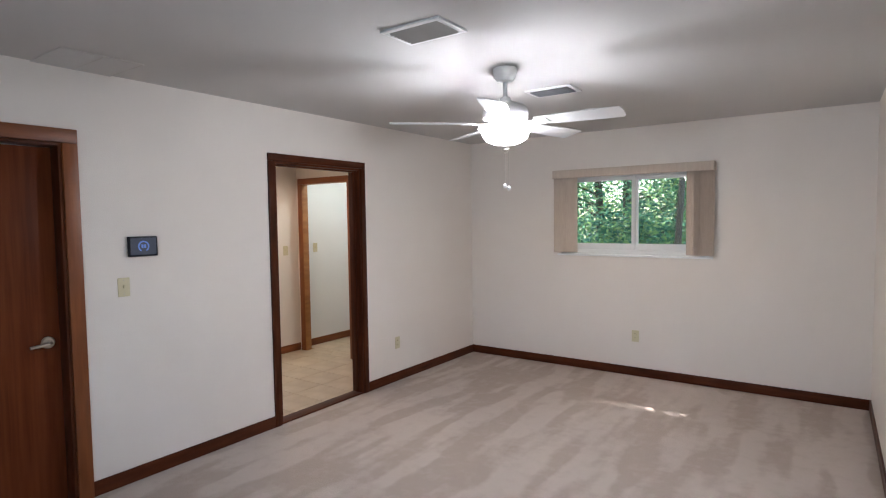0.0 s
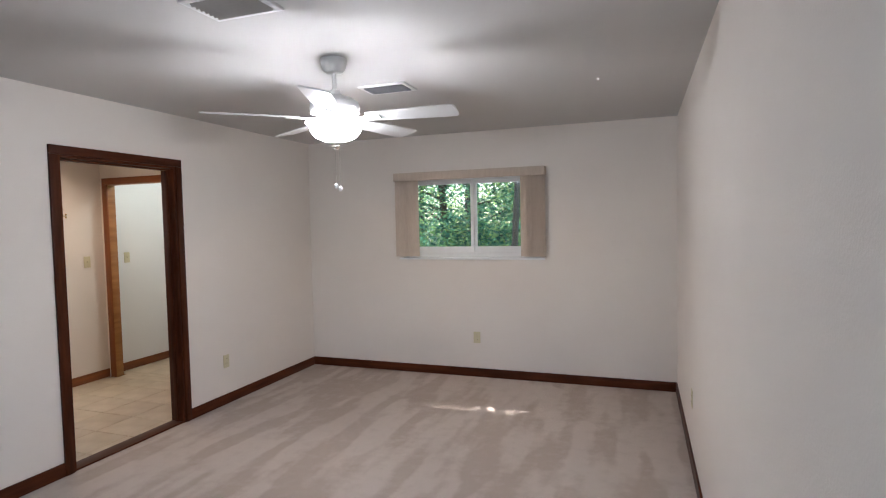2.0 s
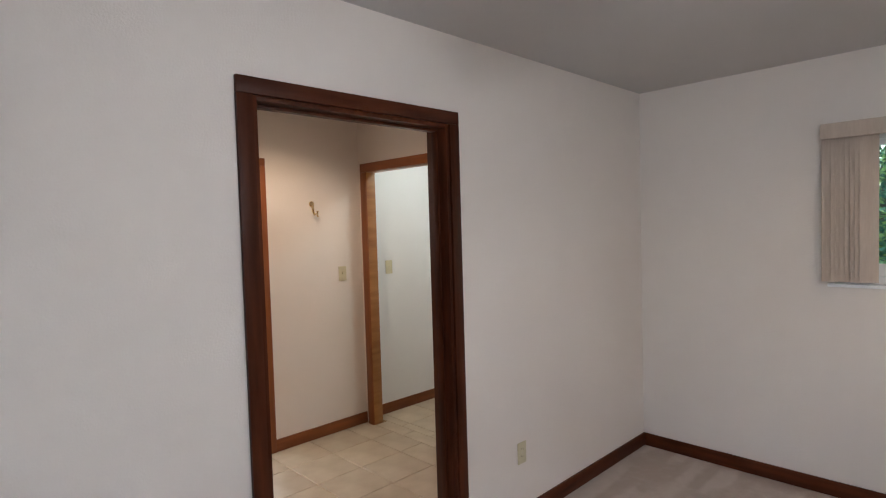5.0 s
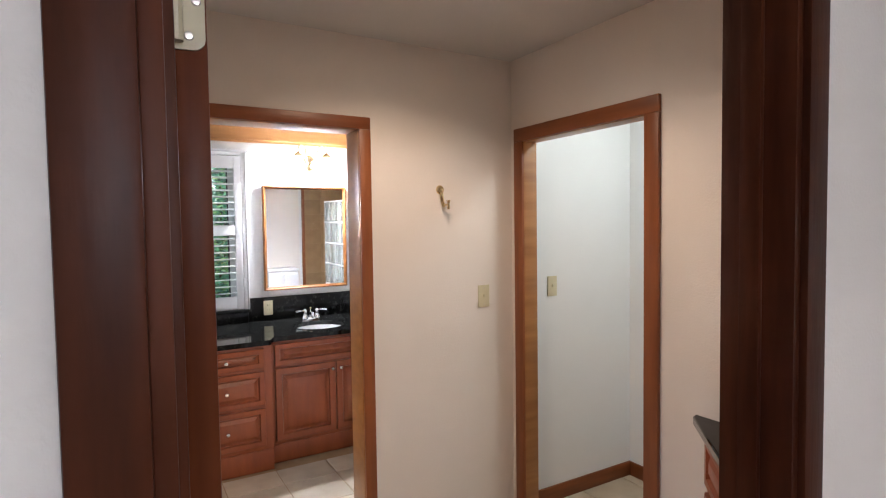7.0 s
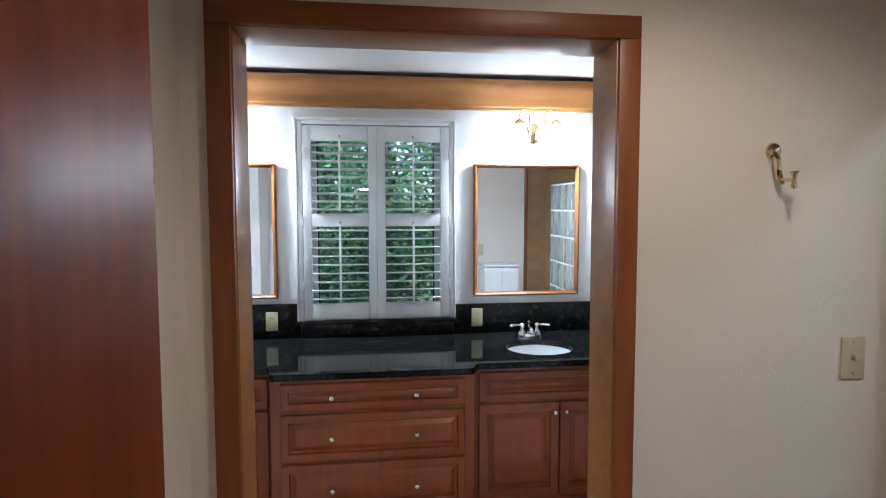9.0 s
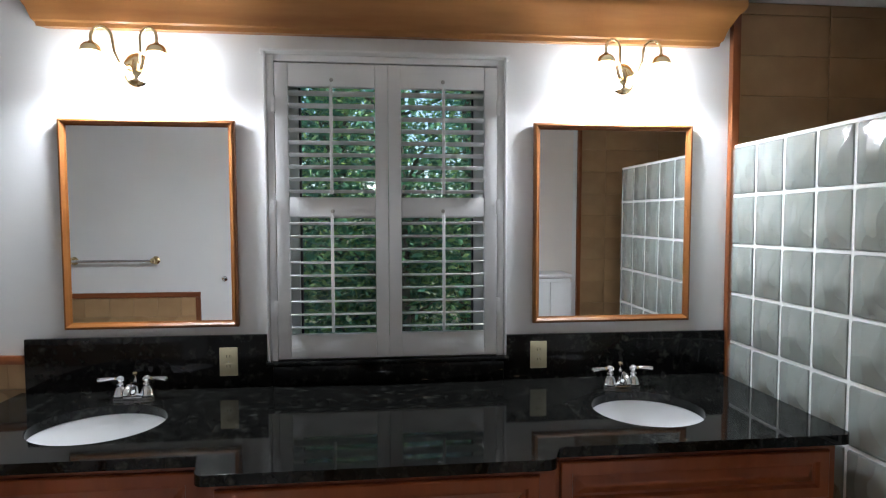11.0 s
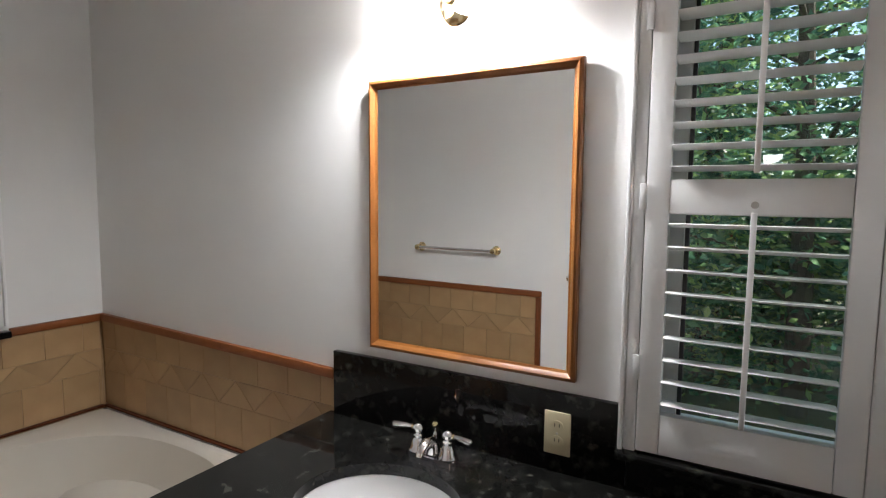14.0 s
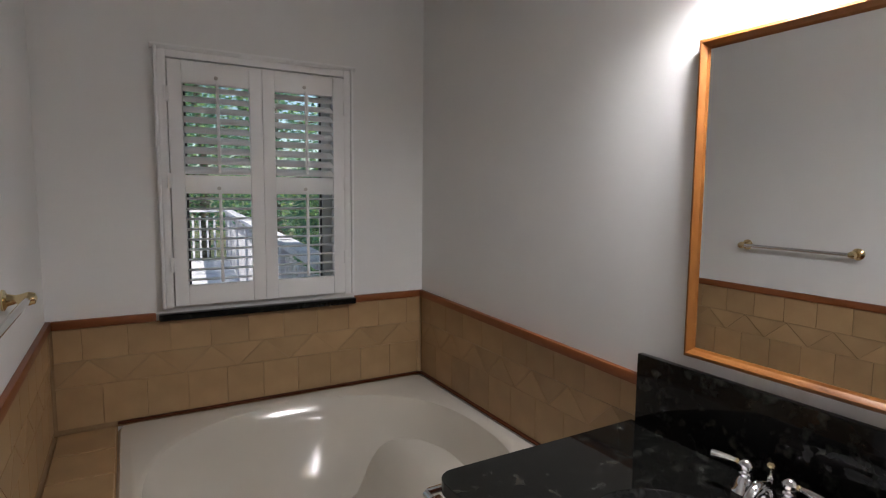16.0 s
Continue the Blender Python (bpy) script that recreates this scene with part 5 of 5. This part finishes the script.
TREES = [(-3.9, 13.5), (-1.6, 14.5), (0.9, 13.2), (3.2, 15.5), (-5.4, 13), (-0.2, 15), (4.6, 15), (-2.6, 16),
         (-11.4, 1.0), (-12.2, 3.4), (-11.2, 5.6), (-12.5, 7.2), (-13.0, 0.0), (-14, 4.6), (-1.2, 17.2), (1.6, 17.6), (-4.2, 17), (-3.0, 20), (0.5, 19.5), (3.5, 20), (-6.5, 18.5), (-13.2, 2.4), (-15.4, 3.6), (-15, 6.0), (-16.5, 2.0), (-17, 6.5), (-16, -2.5),
         (-9.4, -5.5), (-8.6, -11.2), (-5.4, -12.5), (-11.5, -9.0), (-7.2, -13.5), (-2.6, -12.5)]
first = {}
for i, (x, y) in enumerate(TREES):
    if i < 5:
        first[i] = tree(x, y, 7.5 + 0.6 * (i % 3), 0.13 + 0.03 * (i % 2), 11 + i, 2.2 + 0.2 * (i % 3), 0.10)
    else:
        s = first[i % 5]
        copy_thing(s, pose(x, y, -0.72, 0, 0, 67 * i))
for i, (x, y) in enumerate([(-6, 23.5), (-1, 24), (4, 23.5), (-6.5, -18), (-3, -19)]):
    copy_thing(first[i % 5], pose(x, y, -0.72, 0, 0, 41 * i) @ Matrix.Scale(1.6, 4))
# two added trees, crowns out of view, to narrow the carpet's sun patch
for x, y, k in ((-1.06, 8.9, 3), (-3.50, 8.9, 5)):
    tree(x, y, 8.5, 0.06, 40 + k, 1.1, 0.50, 18000)
for i, (x, y) in enumerate([(-2.6, 11.6), (-0.3, 11.9), (1.9, 12.2), (-12.2, 1.6), (-12.0, 5.3), (-13.2, 3.2), (-8.8, -3.4), (-8.9, -7.0)]):
    if i == 0:
        bush = tree(x, y, 2.6, 0.04, 77, 0.9, 0.1, 8000)
        tagged(bush, "leafy green shrub under the trees", "shrub", "woodland shrubs")
        bush.name = "shrub"
    else:
        copy_thing(bush, pose(x, y, -0.72, 0, 0, 50 * i))


# ---- floor and wall tiles (last) ----
def tile_mesh(name, w, h, t, mat, bevel=0.003):
    bm = bmesh.new()
    box(bm, -w / 2, w / 2, -h / 2, h / 2, 0, t)
    top = [e for e in bm.edges if all(v.co.z > t - 1e-6 for v in e.verts)]
    bmesh.ops.bevel(bm, geom=top, offset=min(bevel, t * 0.35), segments=1, affect="EDGES")
    return finish(name, bm, mat, False)


floor_t = thing("tile_floor", Matrix(), "beige square ceramic floor tiles with tan joints", "tiled floor", kind="structure")
S = 0.335
meshes = {}
def lay(parent, m, u0, u1, v0, v1, su, sv, mat, gap=0.005, t=0.008, ou=0.0, ov=0.0):
    """Rectangular tiles over u0..u1, v0..v1 in the plane of m, cut at the borders."""
    u = u0 - (ou % su)
    while u < u1 - 1e-4:
        a, b = max(u, u0), min(u + su, u1)
        v = v0 - (ov % sv)
        while v < v1 - 1e-4:
            c_, d_ = max(v, v0), min(v + sv, v1)
            w, h = round(b - a - gap, 3), round(d_ - c_ - gap, 3)
            if w > 0.012 and h > 0.012:
                key = (w, h, mat.name)
                if key not in meshes:
                    meshes[key] = tile_mesh("tile", w, h, t, mat)
                o = new("tile", meshes[key])
                o.parent = parent
                o.matrix_basis = m @ Matrix.Translation(((a + b) / 2, (c_ + d_) / 2, 0))
            v += sv
        u += su
FL = Matrix.Translation((0, 0, -0.008))
lay(floor_t, FL, HX0, HX1, HY0, HY1, S, S, FLOORTILE)
lay(floor_t, FL, TX1, HX0, 2.88, 3.775, S, S, FLOORTILE, ou=0.2)
lay(floor_t, FL, -4.445, -3.692, HY1, HY1 + 0.12, S, S, FLOORTILE, ov=0.1)
lay(floor_t, FL, -4.60, -3.05, HY1 + 0.12, 5.60, S, S, FLOORTILE, ov=0.25)
lay(floor_t, FL, -5.86, TX1, 2.10, 4.70, S, S, FLOORTILE, ou=0.1, ov=0.1)

def face_x(x, out):
    return Matrix(((0, 0, out, x), (out, 0, 0, 0), (0, 1, 0, 0), (0, 0, 0, 1)))
def face_y(y, out):
    return Matrix(((-out, 0, 0, 0), (0, 0, out, y), (0, 1, 0, 0), (0, 0, 0, 1)))
def wainscot(name, m, u0, u1, label):
    root = thing(name, Matrix(), label, "wall tiles", kind="structure")
    zb, z1, z2, z3 = TZ + 0.011, 0.785, 0.885, 1.011
    lay(root, m, u0, u1, zb, z1, 0.152, 0.5, TILE, 0.0014, 0.004)
    lay(root, m, u0, u1, z2, z3, 0.152, 0.5, TILE, 0.0014, 0.004, ou=0.06)
    # row of triangles between the plain courses
    n = max(1, round((u1 - u0) / 0.205))
    s = (u1 - u0) / n
    g = 0.0014
    for nm, poly in (("up", [(-s / 2 + 2 * g, z1 + g), (s / 2 - 2 * g, z1 + g), (0, z2 - 2 * g)]), ("down", [(-s / 2 + 2 * g, z2 - g), (0, z1 + 2 * g), (s / 2 - 2 * g, z2 - g)])):
        bm = bmesh.new()
        prism(bm, poly, Matrix(), 0.004)
        me = finish("tile", bm, TILE, False)
        for i in range(n if nm == "up" else n - 1):
            o = new("tile", me)
            o.parent = root
            o.matrix_basis = m @ Matrix.Translation((u0 + s * (i + (0.5 if nm == "up" else 1.0)), 0, 0))
    for poly in ([(u0 + g, z1 + 2 * g), (u0 + s / 2 - 2 * g, z2 - g), (u0 + g, z2 - g)], [(u1 - g, z1 + 2 * g), (u1 - g, z2 - g), (u1 - s / 2 + 2 * g, z2 - g)]):
        bm = bmesh.new()
        prism(bm, poly, Matrix(), 0.004)
        part("tile", bm, TILE, root, at=m, smooth=False)
    return root
rail("x", TX, 1, TY0, 1.811, TZ + 0.011, 1.011, GROUT, 0.004, "tile_bed", "grout bed behind the tub tiles")
rail("y", TY0, 1, TX + 0.004, -5.104, TZ - 0.011, 1.011, GROUT, 0.004, "tile_bed", "grout bed behind the tub tiles")
rail("x", -5.10, -1, TY0, 1.924, TZ - 0.011, 1.011, GROUT, 0.004, "tile_bed", "grout bed behind the tub tiles")
wainscot("tub_tiles", face_x(TX + 0.004, 1), TY0 + 0.014, 1.810, "tan tub wall tiles with a triangle band")
wainscot("tub_tiles", face_y(TY0 + 0.004, 1) , 5.118, 6.652, "tan tub wall tiles with a triangle band under the window")
wainscot("tub_tiles", face_x(-5.104, -1), -1.922, -(TY0 + 0.014), "tan tub wall tiles on the nook side wall")
dt = thing("deck_tiles", Matrix(), "tan tiles on the ledge beside the tub", "wall tiles", kind="structure")
lay(dt, Matrix.Translation((0, 0, TZ - 0.012)), -5.312, -5.118, TY0 + 0.015, 1.744, 0.2, 0.205, TILE, 0.003, 0.009)
st = thing("shower_tiles", Matrix(), "tan square tiles lining the shower", "wall tiles", kind="structure")
rail("x", TX, 1, 4.696, 5.75, 0, CEILING, GROUT, 0.004, "tile_bed", "grout bed behind the shower tiles")
rail("y", 5.75, -1, TX + 0.004, TX1, 0, CEILING, GROUT, 0.004, "tile_bed", "grout bed behind the shower tiles")
rail("x", TX1, -1, 4.705, 5.746, 0, CEILING, GROUT, 0.004, "tile_bed", "grout bed behind the shower tiles")
lay(st, face_x(TX + 0.004, 1), 4.697, 5.745, 0.0, CEILING - 0.002, 0.42, 0.172, TILE, 0.003, 0.005)
lay(st, face_y(5.746, -1), TX + 0.012, TX1 - 0.012, 0.0, CEILING - 0.002, 0.42, 0.172, TILE, 0.003, 0.005)
lay(st, face_x(TX1 - 0.004, -1), -5.745, -4.706, 0.0, CEILING - 0.002, 0.42, 0.172, TILE, 0.003, 0.005)
